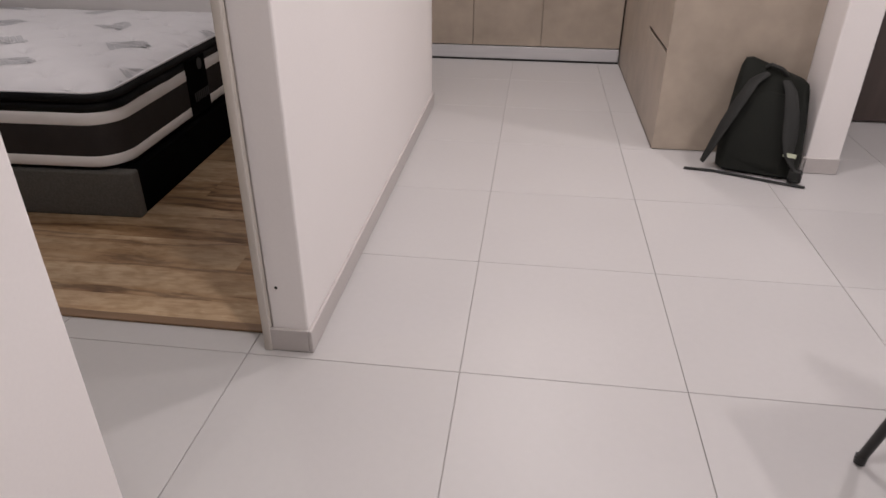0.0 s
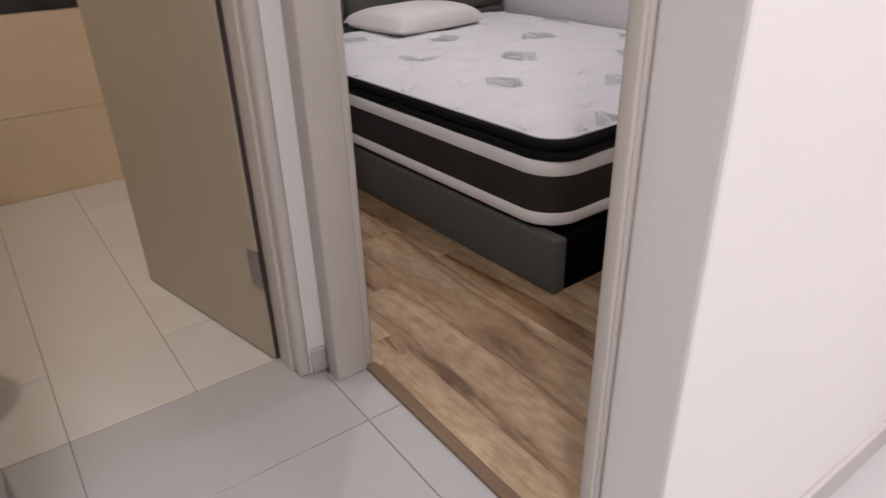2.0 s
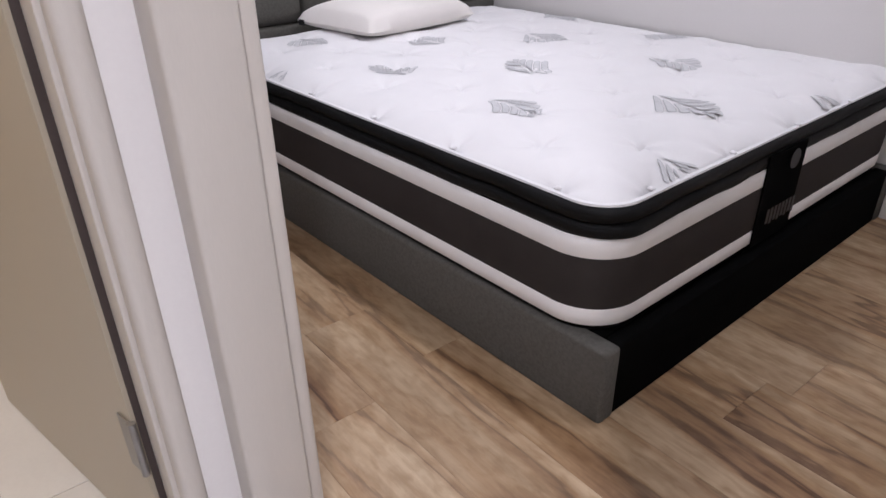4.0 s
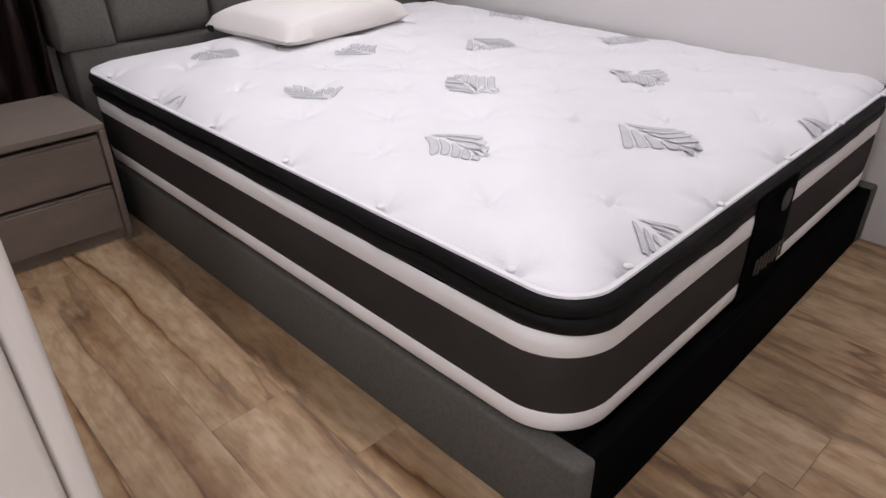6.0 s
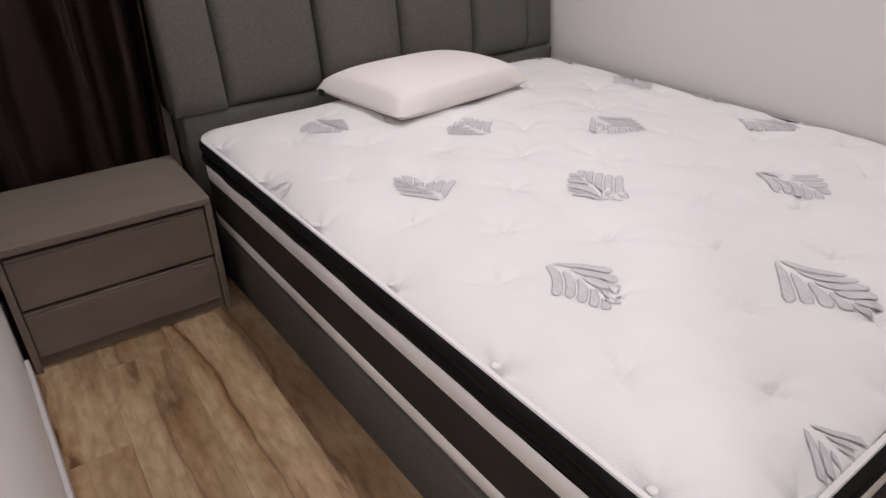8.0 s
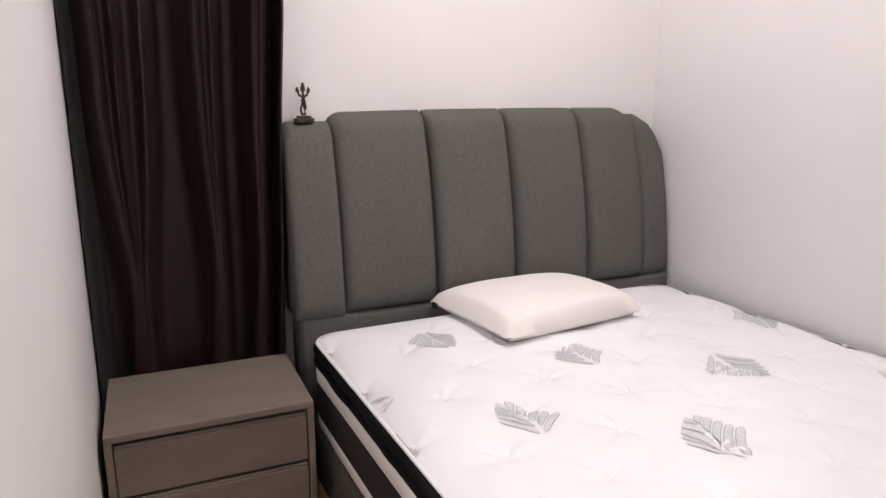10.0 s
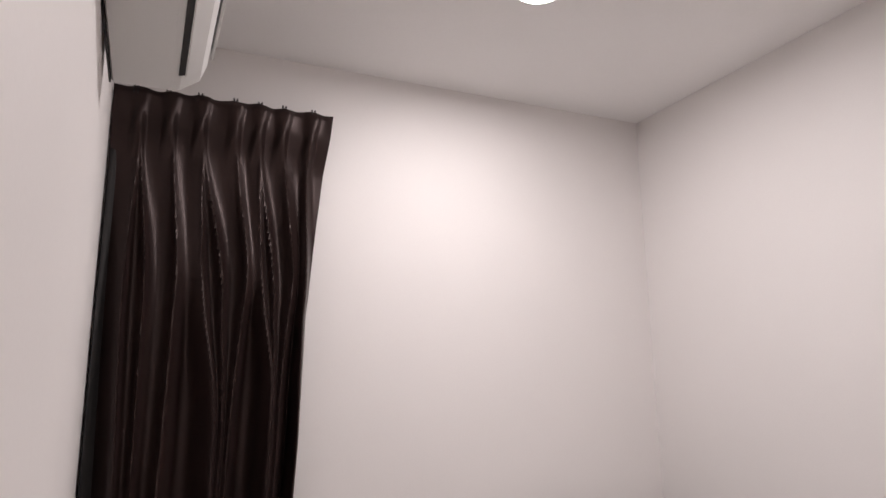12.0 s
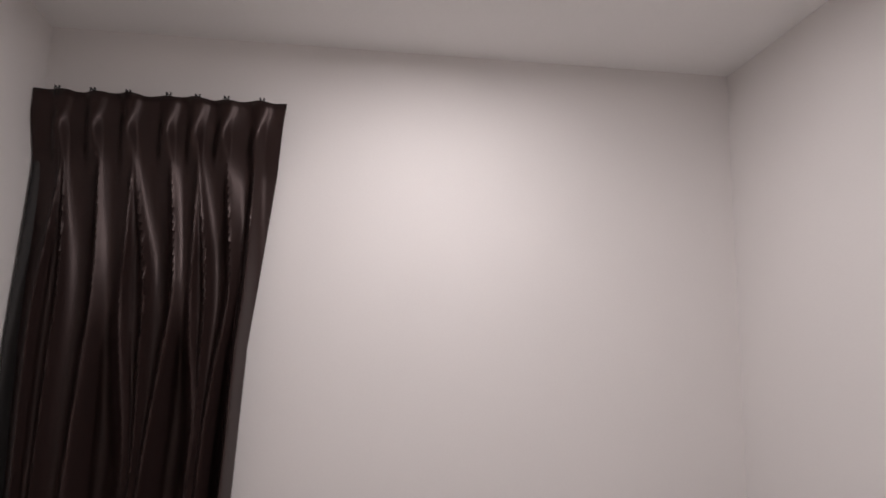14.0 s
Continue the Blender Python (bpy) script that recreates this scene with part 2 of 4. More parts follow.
M_CHAIR = mat("black_powder_coat", (0.012, 0.012, 0.012), 0.45, dark=0.8, light=1.3, scale=12, fine=300, bump=0.1)
M_TRIM_W = mat("lamp_trim_white", (0.8, 0.8, 0.79), 0.4, bump=0.0)
M_GLOW = glow_mat("lamp_diffuser", (1.0, 0.97, 0.94), 14)
M_GLOW_WARM = glow_mat("warm_lamp_diffuser", (1.0, 0.85, 0.63), 12)

# ---- mesh helpers ----


def mesh_of(name, bm, material, smooth=False):
    bmesh.ops.recalc_face_normals(bm, faces=bm.faces)
    me = bpy.data.meshes.new(name)
    bm.to_mesh(me)
    bm.free()
    me.materials.append(material)
    if smooth:
        me.polygons.foreach_set("use_smooth", [True] * len(me.polygons))
        me.set_sharp_from_angle(angle=radians(50))
    return me


def part(name, bm, material, parent, label="", smooth=False):
    """One mesh object under a thing or a part; its mesh is in the thing's own axes."""
    ob = new(name, mesh_of(name, bm, material, smooth))
    ob.parent = parent
    return tagged(ob, label)


def thing(name, label, category, m=Matrix(), group=""):
    ob = new(name)
    ob.empty_display_size = 0.1
    ob.matrix_world = m
    return tagged(ob, label, category, group)


def structure(name, bm, material, label="", category="", smooth=False):
    return tagged(new(name, mesh_of(name, bm, material, smooth)), label, category, "", "structure")


def box(x0, x1, y0, y1, z0, z1, bevel=0.0, seg=2, bm=None):
    bm = bm or bmesh.new()
    made = bmesh.ops.create_cube(bm, size=1.0)["verts"]
    for v in made:
        v.co = Vector(((x0 + x1) / 2 + v.co.x * (x1 - x0), (y0 + y1) / 2 + v.co.y * (y1 - y0), (z0 + z1) / 2 + v.co.z * (z1 - z0)))
    if bevel:
        edges = {e for v in made for e in v.link_edges}
        bmesh.ops.bevel(bm, geom=list(edges), offset=bevel, segments=seg, affect="EDGES", profile=0.5)
    return bm


def boxes(*rows):
    bm = bmesh.new()
    for r in rows:
        box(*r, bm=bm)
    return bm


def skin(rings, close=True, cap=True, bm=None):
    """Faces between rings of equally many points."""
    bm = bm or bmesh.new()
    vs = [[bm.verts.new(p) for p in ring] for ring in rings]
    k = len(vs[0])
    for a, b in zip(vs, vs[1:]):
        for i in range(k if close else k - 1):
            j = (i + 1) % k
            bm.faces.new((a[i], a[j], b[j], b[i]))
    if cap:
        bm.faces.new(vs[0][::-1])
        bm.faces.new(vs[-1])
    return bm


def tube(points, r, sides=8, flat=1.0, bm=None):
    """A round or flattened bar along points."""
    pts = [Vector(p) for p in points]
    rings = []
    for i, p in enumerate(pts):
        d = (pts[min(i + 1, len(pts) - 1)] - pts[max(i - 1, 0)]).normalized()
        side = d.cross(Vector((0.03, 0.05, 1))).normalized()
        up = side.cross(d)
        rad = r[i] if isinstance(r, (list, tuple)) else r
        rings.append([p + side * rad * math.cos(a) + up * rad * flat * math.sin(a) for a in [2 * math.pi * s / sides for s in range(sides)]])
    return skin(rings, bm=bm)


def rrect(x0, x1, y0, y1, r, n=8):
    """Points round a rectangle with rounded corners, anticlockwise."""
    out = []
    for cx, cy, a0 in ((x1 - r, y1 - r, 0), (x0 + r, y1 - r, 90), (x0 + r, y0 + r, 180), (x1 - r, y0 + r, 270)):
        for i in range(n + 1):
            a = radians(a0 + 90 * i / n)
            out.append((cx + r * math.cos(a), cy + r * math.sin(a)))
    return out


def disc(x, y, z0, z1, r0, r1=None, n=28, bm=None):
    r1 = r0 if r1 is None else r1
    ring = lambda r, z: [(x + r * math.cos(2 * math.pi * i / n), y + r * math.sin(2 * math.pi * i / n), z) for i in range(n)]
    return skin([ring(r0, z0), ring(r1, z1)], bm=bm)


# ---- structure ----
structure("wall_head", box(-3.62, -3.50, 1.80, 4.24, 0, CEIL), M_WALL, "white painted bedroom wall behind the bed", "wall")
structure("wall_far", box(-3.50, -0.49, 4.15, 4.24, 0, CEIL), M_WALL, "white painted bedroom wall along the bed", "wall")
structure("wall_partition", skin([[(-3.50, 1.80, z), (-1.41, 1.80, z), (-1.41, 1.972, z), (-3.50, 1.887, z)] for z in (0, CEIL)]), M_WALL, "white painted wall beside the curtain", "wall")
structure("wall_corridor", box(-0.49, -0.385, 1.89, 4.24, 0, CEIL, 0.006), M_WALL, "white painted wall between bedroom and hall", "wall")
structure("wall_door_head", box(-1.41, -0.50, 1.885, 1.985, 2.10, CEIL), M_WALL, "white wall above the bedroom doorway", "wall")
structure("wall_near", box(-1.41, -0.54, 0.20, 0.32, 0, CEIL), M_WALL, "white painted wall of the door recess", "wall")
structure("wall_hall_side", box(-0.54, -0.42, -2.6, 1.11, 0, CEIL, 0.006), M_WALL, "white painted hall wall", "wall")
structure("wall_bath_front", boxes((-1.51, -1.41, 0.2, 1.09, 0, CEIL), (-1.51, -1.41, 1.09, 1.80, 2.10, CEIL)), M_WALL, "white wall round the bathroom doorway", "wall")
structure("wall_bath_back", box(-3.40, -3.268, 0.2, 1.80, 0, CEIL), M_BATH_GROUT, "bathroom end wall under tiles", "wall")
structure("wall_bath_side", box(-3.40, -1.41, 0.08, 0.2, 0, CEIL), M_BATH_WALL, "beige bathroom side wall", "wall")
structure("wall_pillar", box(1.43, 1.575, 3.46, 3.78, 0, CEIL, 0.006), M_WALL, "white square pillar at the cabinets", "pillar")
structure("wall_kitchen_end", box(-2.2, 4.2, 6.02, 6.14, 0, CEIL), M_WALL, "white wall behind the cabinets", "wall")
structure("wall_kitchen_left", box(-2.2, -2.08, 4.24, 6.02, 0, CEIL), M_WALL, "white wall beyond the bedroom", "wall")
structure("wall_hall_right", box(4.2, 4.32, -2.72, 6.14, 0, CEIL), M_WALL, "white wall across the hall", "wall")
structure("wall_hall_back", box(-0.54, 4.2, -2.72, -2.6, 0, CEIL), M_WALL, "white wall at the hall's end", "wall")
structure("wall_brown", box(1.60, 4.2, 4.25, 4.31, 0.01, 2.3), M_BROWN_PANEL, "dark brown wood panel wall", "panel")
structure("ceiling", box(-3.62, 4.32, -2.72, 6.14, CEIL, CEIL + 0.12), M_CEIL, "white painted ceiling", "ceiling")


def skirting(name, x0, y0, x1, y1, out, h=0.072, t=0.011, material=None):
    """A low strip with an eased top edge along a wall's foot; out: the way it faces."""
    d = Vector((x1 - x0, y1 - y0, 0))
    ln = d.length
    bm = box(0, ln, 0, t, 0, h, 0.003, 2)
    side = Vector((out[0], out[1], 0))
    ux = d.normalized()
    m = Matrix((ux, side, Vector((0, 0, 1)))).transposed().to_4x4()
    m.translation = (x0, y0, 0.0015)
    bm.transform(m)
    return structure(name, bm, material or M_SKIRT, "low tiled skirting along the wall", "skirting")


skirting("baseboard", -0.385, 1.8795, -0.385, 4.24, (1, 0))
skirting("baseboard", -0.498, 1.89, -0.385, 1.89, (0, -1))
skirting("baseboard", -1.41, 0.33, -1.41, 1.084, (1, 0))
skirting("baseboard", -0.54, 1.11, -0.42, 1.11, (0, 1))
skirting("baseboard", -0.42, -2.6, -0.42, 1.1205, (1, 0))
skirting("baseboard", 1.43, 3.46, 1.575, 3.46, (0, -1))
skirting("baseboard", 1.43, 3.46, 1.43, 3.66, (-1, 0))
skirting("baseboard", -2.95, 1.9094, -1.46, 1.97, (0, 1), 0.075, 0.012, M_SKIRT_W)
skirting("baseboard", -1.26, 4.15, -0.515, 4.15, (0, -1), 0.075, 0.012, M_SKIRT_W)
skirting("baseboard", -0.50, 2.0, -0.50, 4.15, (-1, 0), 0.075, 0.012, M_SKIRT_W)

structure("baseboard", box(-1.4095, -1.397, 1.829, 1.870, 0.001, 0.075, 0.004), M_SKIRT, "low tiled skirting between the door frames", "skirting", True)

# floors under their coverings
floor = structure("floor", box(-2.2, 4.32, -2.72, 6.14, -0.12, -0.004), M_GROUT, "white porcelain tiled hall floor", "floor")
bath_floor = structure("floor_bath", box(-3.30, -1.52, 0.2, 1.80, -0.003, 0.0005), M_BATH_JOINT, "beige tiled bathroom floor", "floor")
bed_floor = structure("floor_bedroom", box(-3.50, -0.50, 1.965, 4.15, -0.003, 0.0005), M_UNDER, "oak plank bedroom floor", "floor")
structure("floor_bed_edge", box(-3.50, -1.38, 1.86, 1.965, -0.003, 0.0005), M_UNDER, "floor edge under planks", "floor")
structure("trim_threshold", box(-1.340, -0.514, 1.950, 1.984, 0.0, 0.009, 0.003), M_OAK_TRIM, "dark oak edge strip at the doorway", "trim")

# ---- doorways ----


def bedroom_frame():
    f = structure("door_1", box(-1.386, -1.330, 1.866, 1.955, 0, 2.12, 0.006), M_FRAME, "grey-beige bedroom door frame, door out of sight", "door frame", True)
    part("jamb", box(-1.40, -1.341, 1.955, 1.978, 0, 2.12, 0.005), M_FRAME, f, "", True)
    part("jamb", box(-0.512, -0.4915, 1.886, 1.955, 0, 2.12, 0.006), M_FRAME, f, "", True)
    part("jamb", box(-0.522, -0.5005, 1.955, 1.99, 0, 2.12, 0.005), M_FRAME, f, "", True)
    part("architrave", box(-0.516, -0.492, 1.876, 1.8855, 0, 2.12, 0.004, 2), M_FRAME, f, "", True)
    part("architrave", box(-1.412, -1.386, 1.872, 1.90, 0, 2.12, 0.006, 3), M_FRAME, f, "", True)
    part("head_jamb", box(-1.330, -0.516, 1.874, 1.985, 2.085, 2.12, 0.004), M_FRAME, f)


def bath_door():
    f = structure("door_2", box(-1.52, -1.445, 1.786, 1.80, 0, 2.12, 0.003), M_FRAME, "grey-beige bathroom door frame", "door frame")
    part("jamb", box(-1.445, -1.402, 1.792, 1.826, 0, 2.12, 0.012, 3), M_FRAME, f, "", True)
    part("jamb", box(-1.52, -1.395, 1.085, 1.118, 0, 2.12, 0.008, 3), M_FRAME, f, "", True)
    # dark strip filling the open gap at the hinge, in place of its shade
    part("hinge_gap_shade", box(-1.530, -1.5205, 1.776, 1.7985, 0.003, 2.08), M_DARK_GAP, f, "dark strip shading the gap beside the hinge")
    d = thing("bathroom_door", "beige laminate bathroom door standing wide open", "door", pose(-1.525, 1.772, 0.008, 0, 0, 180 + 12.7))
    part("leaf", box(0.0, 0.685, -0.036, 0.004, 0, 2.06, 0.002), M_DOOR, d)
    part("edge_band", box(-0.0025, -0.0003, -0.0355, 0.0035, 0.002, 2.058), M_DOOR, d)
    for z in (0.225, 1.85):
        h = part("hinge", box(0.001, 0.034, 0.0045, 0.0075, z, z + 0.105, 0.001), M_STEEL, d, "satin steel butt hinge")
        part("knuckle", disc(-0.006, 0.006, z, z + 0.105, 0.006, n=10), M_STEEL, h)


bedroom_frame()
bath_door()

# ---- lamps ----


def downlight(x, y, warm=False):
    t = thing("ceiling_downlight", "round white recessed ceiling downlight, lit", "downlight", pose(x, y, CEIL), "ceiling downlights")
    bm = bmesh.new()
    n = 32
    ring = lambda r, z: [(r * math.cos(2 * math.pi * i / n), r * math.sin(2 * math.pi * i / n), z) for i in range(n)]
    skin([ring(0.088, 0.002), ring(0.088, -0.005), ring(0.080, -0.009), ring(0.074, -0.008), ring(0.072, 0.001)], cap=False, bm=bm)
    part("trim_ring", bm, M_TRIM_W, t, "", True)
    part("diffuser", disc(0, 0, -0.007, 0.001, 0.0735, n=32), M_GLOW_WARM if warm else M_GLOW, t, "glowing white diffuser")


# the hall and bathroom fixtures are unseen additions over the added lamps
for lx, ly in BEDROOM_LAMPS + UNSEEN_HALL_LAMPS:
    downlight(lx, ly)
downlight(-2.3, 1.0, True)

# ---- bed ----
BX0, BX1, BY0, BY1 = -3.250, -1.330, 2.612, 4.155
BED_TURN = Matrix.Translation((-1.29, 2.60, 0)) @ pose(0, 0, 0, 0, 0, 1.9) @ Matrix.Translation((1.29, -2.60, 0))
BED_BACK = BED_TURN.inverted()
MID_X, MID_Y = (BX0 + BX1) / 2, (BY0 + BY1) / 2


def tuft_points():
    """Two interleaved square grids of tufts, and the stitched tucks round the edge."""
    pts = []
    for k in range(-1, 7):
        for j in range(0, 6):
            for x, y in ((-1.645 - 0.32 * k, 2.75 + 0.31 * j), (-1.485 - 0.32 * k, 2.905 + 0.31 * j)):
                p = BED_BACK @ Vector((x, y, 0))
                if BX0 + 0.05 < p.x < BX1 - 0.05 and BY0 + 0.05 < p.y < BY1 - 0.05:
                    pts.append((p.x, p.y))
    return pts + EDGE_TUFTS


EDGE_TUFTS = [(BX1 - 0.14 - 0.32 * k, y) for k in range(6) for y in (BY0 + 0.014, BY1 - 0.014)] + [(BX1 - 0.014, BY0 + 0.15 + 0.31 * k) for k in range(5)]
TUFTS = tuft_points()


def top_z(x, y):
    """Height of the quilted mattress top."""
    ex, ey = min(x - BX0, BX1 - x), min(y - BY0, BY1 - y)
    e = max(0.0, min(ex, ey))
    if ex < 0.088 and ey < 0.088:
        e = max(0.0, 0.088 - math.hypot(0.088 - ex, 0.088 - ey))
    z = 0.492 + 0.038 * (1 - math.exp(-e / 0.055))
    d2, ta, tb = min(((x - a) ** 2 + (y - b) ** 2, a, b) for a, b in TUFTS)
    d, ang = math.sqrt(d2), math.atan2(y - tb, x - ta)
    pucker = 1 + 0.32 * math.cos(5 * ang + ta * 37 + tb * 53)
    z -= 0.011 * math.exp(-(d / 0.012) ** 2) + 0.019 * math.exp(-(d / 0.060) ** 1.3) * pucker
    z += 0.006 * noise.noise(Vector((x * 7, y * 7, 0.3))) + 0.0014 * noise.noise(Vector((x * 22, y * 22, 1.7)))
    return z


def band(levels, n=10, wob=0.0, corner=0.115):
    """A strip round the mattress; levels: height, outward swell."""
    rings = []
    for z, out in levels:
        ring = []
        pts = rrect(BX0 - out, BX1 + out, BY0 - out, BY1 + out, corner + out, n)
        for (xa, ya), (xb, yb) in zip(pts, pts[1:] + pts[:1]):
            m = max(1, int(math.hypot(xb - xa, yb - ya) / 0.035 + 0.2)) if math.hypot(xb - xa, yb - ya) < 1.0 else (40 if abs(xb - xa) > abs(yb - ya) else 30)
            m = 1 if m < 30 else m
            for k in range(m if wob else 1):
                x, y = xa + (xb - xa) * k / m, ya + (yb - ya) * k / m
                w = wob * noise.noise(Vector((x * 9, y * 9, z * 30)))
                ring.append((x + w * (1 if x > MID_X else -1), y + w * (1 if y > MID_Y else -1), z + 0.6 * wob * noise.noise(Vector((x * 6, y * 6, 4)))))
        rings.append(ring)
    return skin(rings, cap=False)


def leaf_mesh(length, width, stripes, bend, base):
    """An embroidered leaf: a white midrib along its long axis and stripes that lean towards the tip, each with a darker stitched rim."""
    bm = bmesh.new()

    def put(s, f, side, lift):
        along = s + f * (1 - s) * 0.5 + 0.05 * math.sin(math.pi * f) * (1 - s)
        across = side * width * 0.56 * f * (1 - s) + bend * width * math.sin(along * math.pi * 1.2)
        p = base @ Vector(((along - 0.5) * length, across, 0))
        return p.x, p.y, top_z(p.x, p.y) + lift

    def inside(p):
        return BX0 + 0.004 < p[0] < BX1 - 0.004 and BY0 + 0.004 < p[1] < BY1 - 0.004

    for side in (-1, 1):
        for i in range(stripes):
            a, b = 0.02 + 0.86 * i / stripes, 0.02 + 0.86 * (i + 0.83) / stripes
            far = 1.0 - 0.13 * (1 - a) ** 3 - 0.06 * ((i * 7 + (side > 0) * 3) % 4) / 4
            near = 0.07 + 0.02 * (i % 2)
            cols = []
            for k in range(9):
                f = near + (far - near) * k / 8
                thin = 0.5 * (1 - min(1.0, (8 - k) / 1.6 + 0.45)) + 0.5 * (1 - min(1.0, k / 1.2 + 0.5))
                lo, hi = a + (b - a) * thin, b - (b - a) * thin
                rim = 0.10 * (hi - lo)
                col = [put(v, f, side, lift) for v, lift in ((lo, 0.0016), (lo + rim, 0.0022), (hi - rim, 0.0022), (hi, 0.0016))]
                if all(inside(p) for p in col):
                    cols.append([bm.verts.new(p) for p in col])
            for k, (p, q) in enumerate(zip(cols, cols[1:])):
                for v in range(3):
                    face = bm.faces.new((p[v], p[v + 1], q[v + 1], q[v]))
                    face.material_index = 0 if v == 1 else 1
    return bm


def mattress():
    t = thing("mattress", "white knit pillow-top mattress with black edging and leaf embroidery", "mattress", BED_TURN)
    part("bottom_border", band([(0.188, -0.03), (0.190, -0.010), (0.200, -0.001), (0.211, 0.001)]), M_BAND_K, t, "black lower edge", True)
    part("lower_band", band([(0.210, 0.006), (0.213, 0.009), (0.230, 0.011), (0.250, 0.011), (0.253, 0.009)]), M_BAND_W, t, "cream woven band", True)
    part("side_band", band([(0.252, 0.009), (0.262, 0.011), (0.312, 0.013), (0.362, 0.012), (0.374, 0.010)]), M_BAND_G, t, "charcoal woven side", True)
    part("upper_band", band([(0.373, 0.010), (0.377, 0.012), (0.398, 0.013), (0.416, 0.012), (0.420, 0.008)]), M_BAND_W, t, "cream woven band", True)
    part("lower_roll", band([(0.417, -0.002), (0.422, 0.009), (0.429, 0.014), (0.440, 0.015), (0.449, 0.010), (0.454, -0.002)], 10, 0.006, 0.10), M_BAND_K, t, "black padded roll", True)
    part("upper_roll", band([(0.452, -0.002), (0.457, 0.010), (0.464, 0.015), (0.475, 0.016), (0.485, 0.011), (0.491, 0.001), (0.492, -0.006)], 10, 0.005, 0.09), M_BAND_K, t, "black padded roll", True)
    part("piping", band([(0.487, 0.002), (0.491, 0.0055), (0.495, 0.004), (0.496, -0.004)], 10, 0.0, 0.088), M_KNIT, t, "", True)
    # quilted top
    bm = bmesh.new()
    nx, ny, r = 240, 184, 0.088
    grid = []
    for i in range(nx + 1):
        row = []
        for j in range(ny + 1):
            x, y = BX0 + (BX1 - BX0) * i / nx, BY0 + (BY1 - BY0) * j / ny
            cx, cy = min(max(x, BX0 + r), BX1 - r), min(max(y, BY0 + r), BY1 - r)
            d = math.hypot(x - cx, y - cy)
            if d > r:
                x, y = cx + (x - cx) * r / d, cy + (y - cy) * r / d
            row.append(bm.verts.new((x, y, top_z(x, y))))
        grid.append(row)
    for i in range(nx):
        for j in range(ny):
            q = [grid[i][j], grid[i + 1][j], grid[i + 1][j + 1], grid[i][j + 1]]
            bm.faces.new(q)
    top = part("quilted_top", bm, M_KNIT, t, "white quilted knit top", True)
    leaves = [(-1.858, 2.862, 2, 0.22, 0.18, 5, 0.10), (-1.596, 3.232, -5, 0.24, 0.19, 5, -0.10), (-2.405, 2.855, 178, 0.225, 0.18, 5, -0.12),
              (-2.158, 3.225, 182, 0.22, 0.20, 5, 0.08), (-1.893, 3.603, 5, 0.22, 0.20, 5, 0.10), (-2.188, 3.965, 4, 0.215, 0.19, 5, -0.08),
              (-2.742, 3.985, -10, 0.24, 0.19, 5, 0.10), (-2.444, 3.594, 0, 0.22, 0.20, 5, -0.10), (-2.69, 3.235, 176, 0.22, 0.18, 5, 0.10),
              (-2.980, 2.888, 3, 0.22, 0.17, 5, -0.10), (-3.02, 3.62, 180, 0.22, 0.19, 5, 0.08)]
    for x, y, turn, long, wide, count, bend in leaves:
        leaf = part("leaf_motif", leaf_mesh(long, wide, count, bend, BED_BACK @ pose(x, y, 0, 0, 0, turn)), M_LEAF, top)
        leaf.data.materials.append(M_LEAF_RIM)
    # leaves cut off by the edge seams
    for x, y, turn in ((-1.314, 2.868, 0), (-1.340, 3.585, 2), (-2.66, 2.525, -90)):
        leaf = part("leaf_motif", leaf_mesh(0.24, 0.22, 10, 0.03, BED_BACK @ pose(x, y, 0, 0, 0, turn)), M_LEAF, top)
        leaf.data.materials.append(M_LEAF_RIM)
    # stitched tucks in the piping
    for x, y in EDGE_TUFTS:
        bm = bmesh.new()
        bmesh.ops.create_icosphere(bm, subdivisions=2, radius=1.0)
        for v in bm.verts:
            v.co = Vector((x + v.co.x * 0.009, y + v.co.y * 0.009, 0.4965 + v.co.z * 0.0045 + 0.002 * noise.noise(v.co * 2 + Vector((x * 9, y * 9, 0)))))
        part("tuck", bm, M_KNIT, top, "", True)
    # cloth patch at the foot
    x = BX1 + 0.012
    patch = part("brand_patch", box(x, x + 0.006, 3.222, 3.425, 0.205, 0.455, 0.003), M_FOOT, t, "black stitched cloth patch")
    part("emblem", disc(0, 0, 0, 0.0015, 0.026, n=20), M_EMBOSS, patch).matrix_local = pose(x + 0.006 + 0.0115, 3.335, 0.385, 0, 90)
    part("lettering", boxes(*[(x + 0.006, x + 0.0075, 3.245 + i * 0.019, 3.257 + i * 0.019, 0.272 - 0.004 * (i % 2), 0.312) for i in range(8)]), M_EMBOSS, patch, "raised unreadable lettering")


def square_foot(t):
    """Skews the foot end a little, so that it runs square to the room."""
    for ob in t.children_recursive:
        if ob.type == "MESH" and not ob.matrix_local.translation.length > 1e-6:
            for v in ob.data.vertices:
                v.co.x += 0.016 * (v.co.y - 2.6) * min(1, max(0, (v.co.x - BX0) / (BX1 - BX0)))


def headboard_x(z):
    """The curved front of the headboard: it leans back towards its top."""
    s = max(0.0, (z - 0.35) / 0.86)
    return -3.275 - 0.135 * s ** 2.2


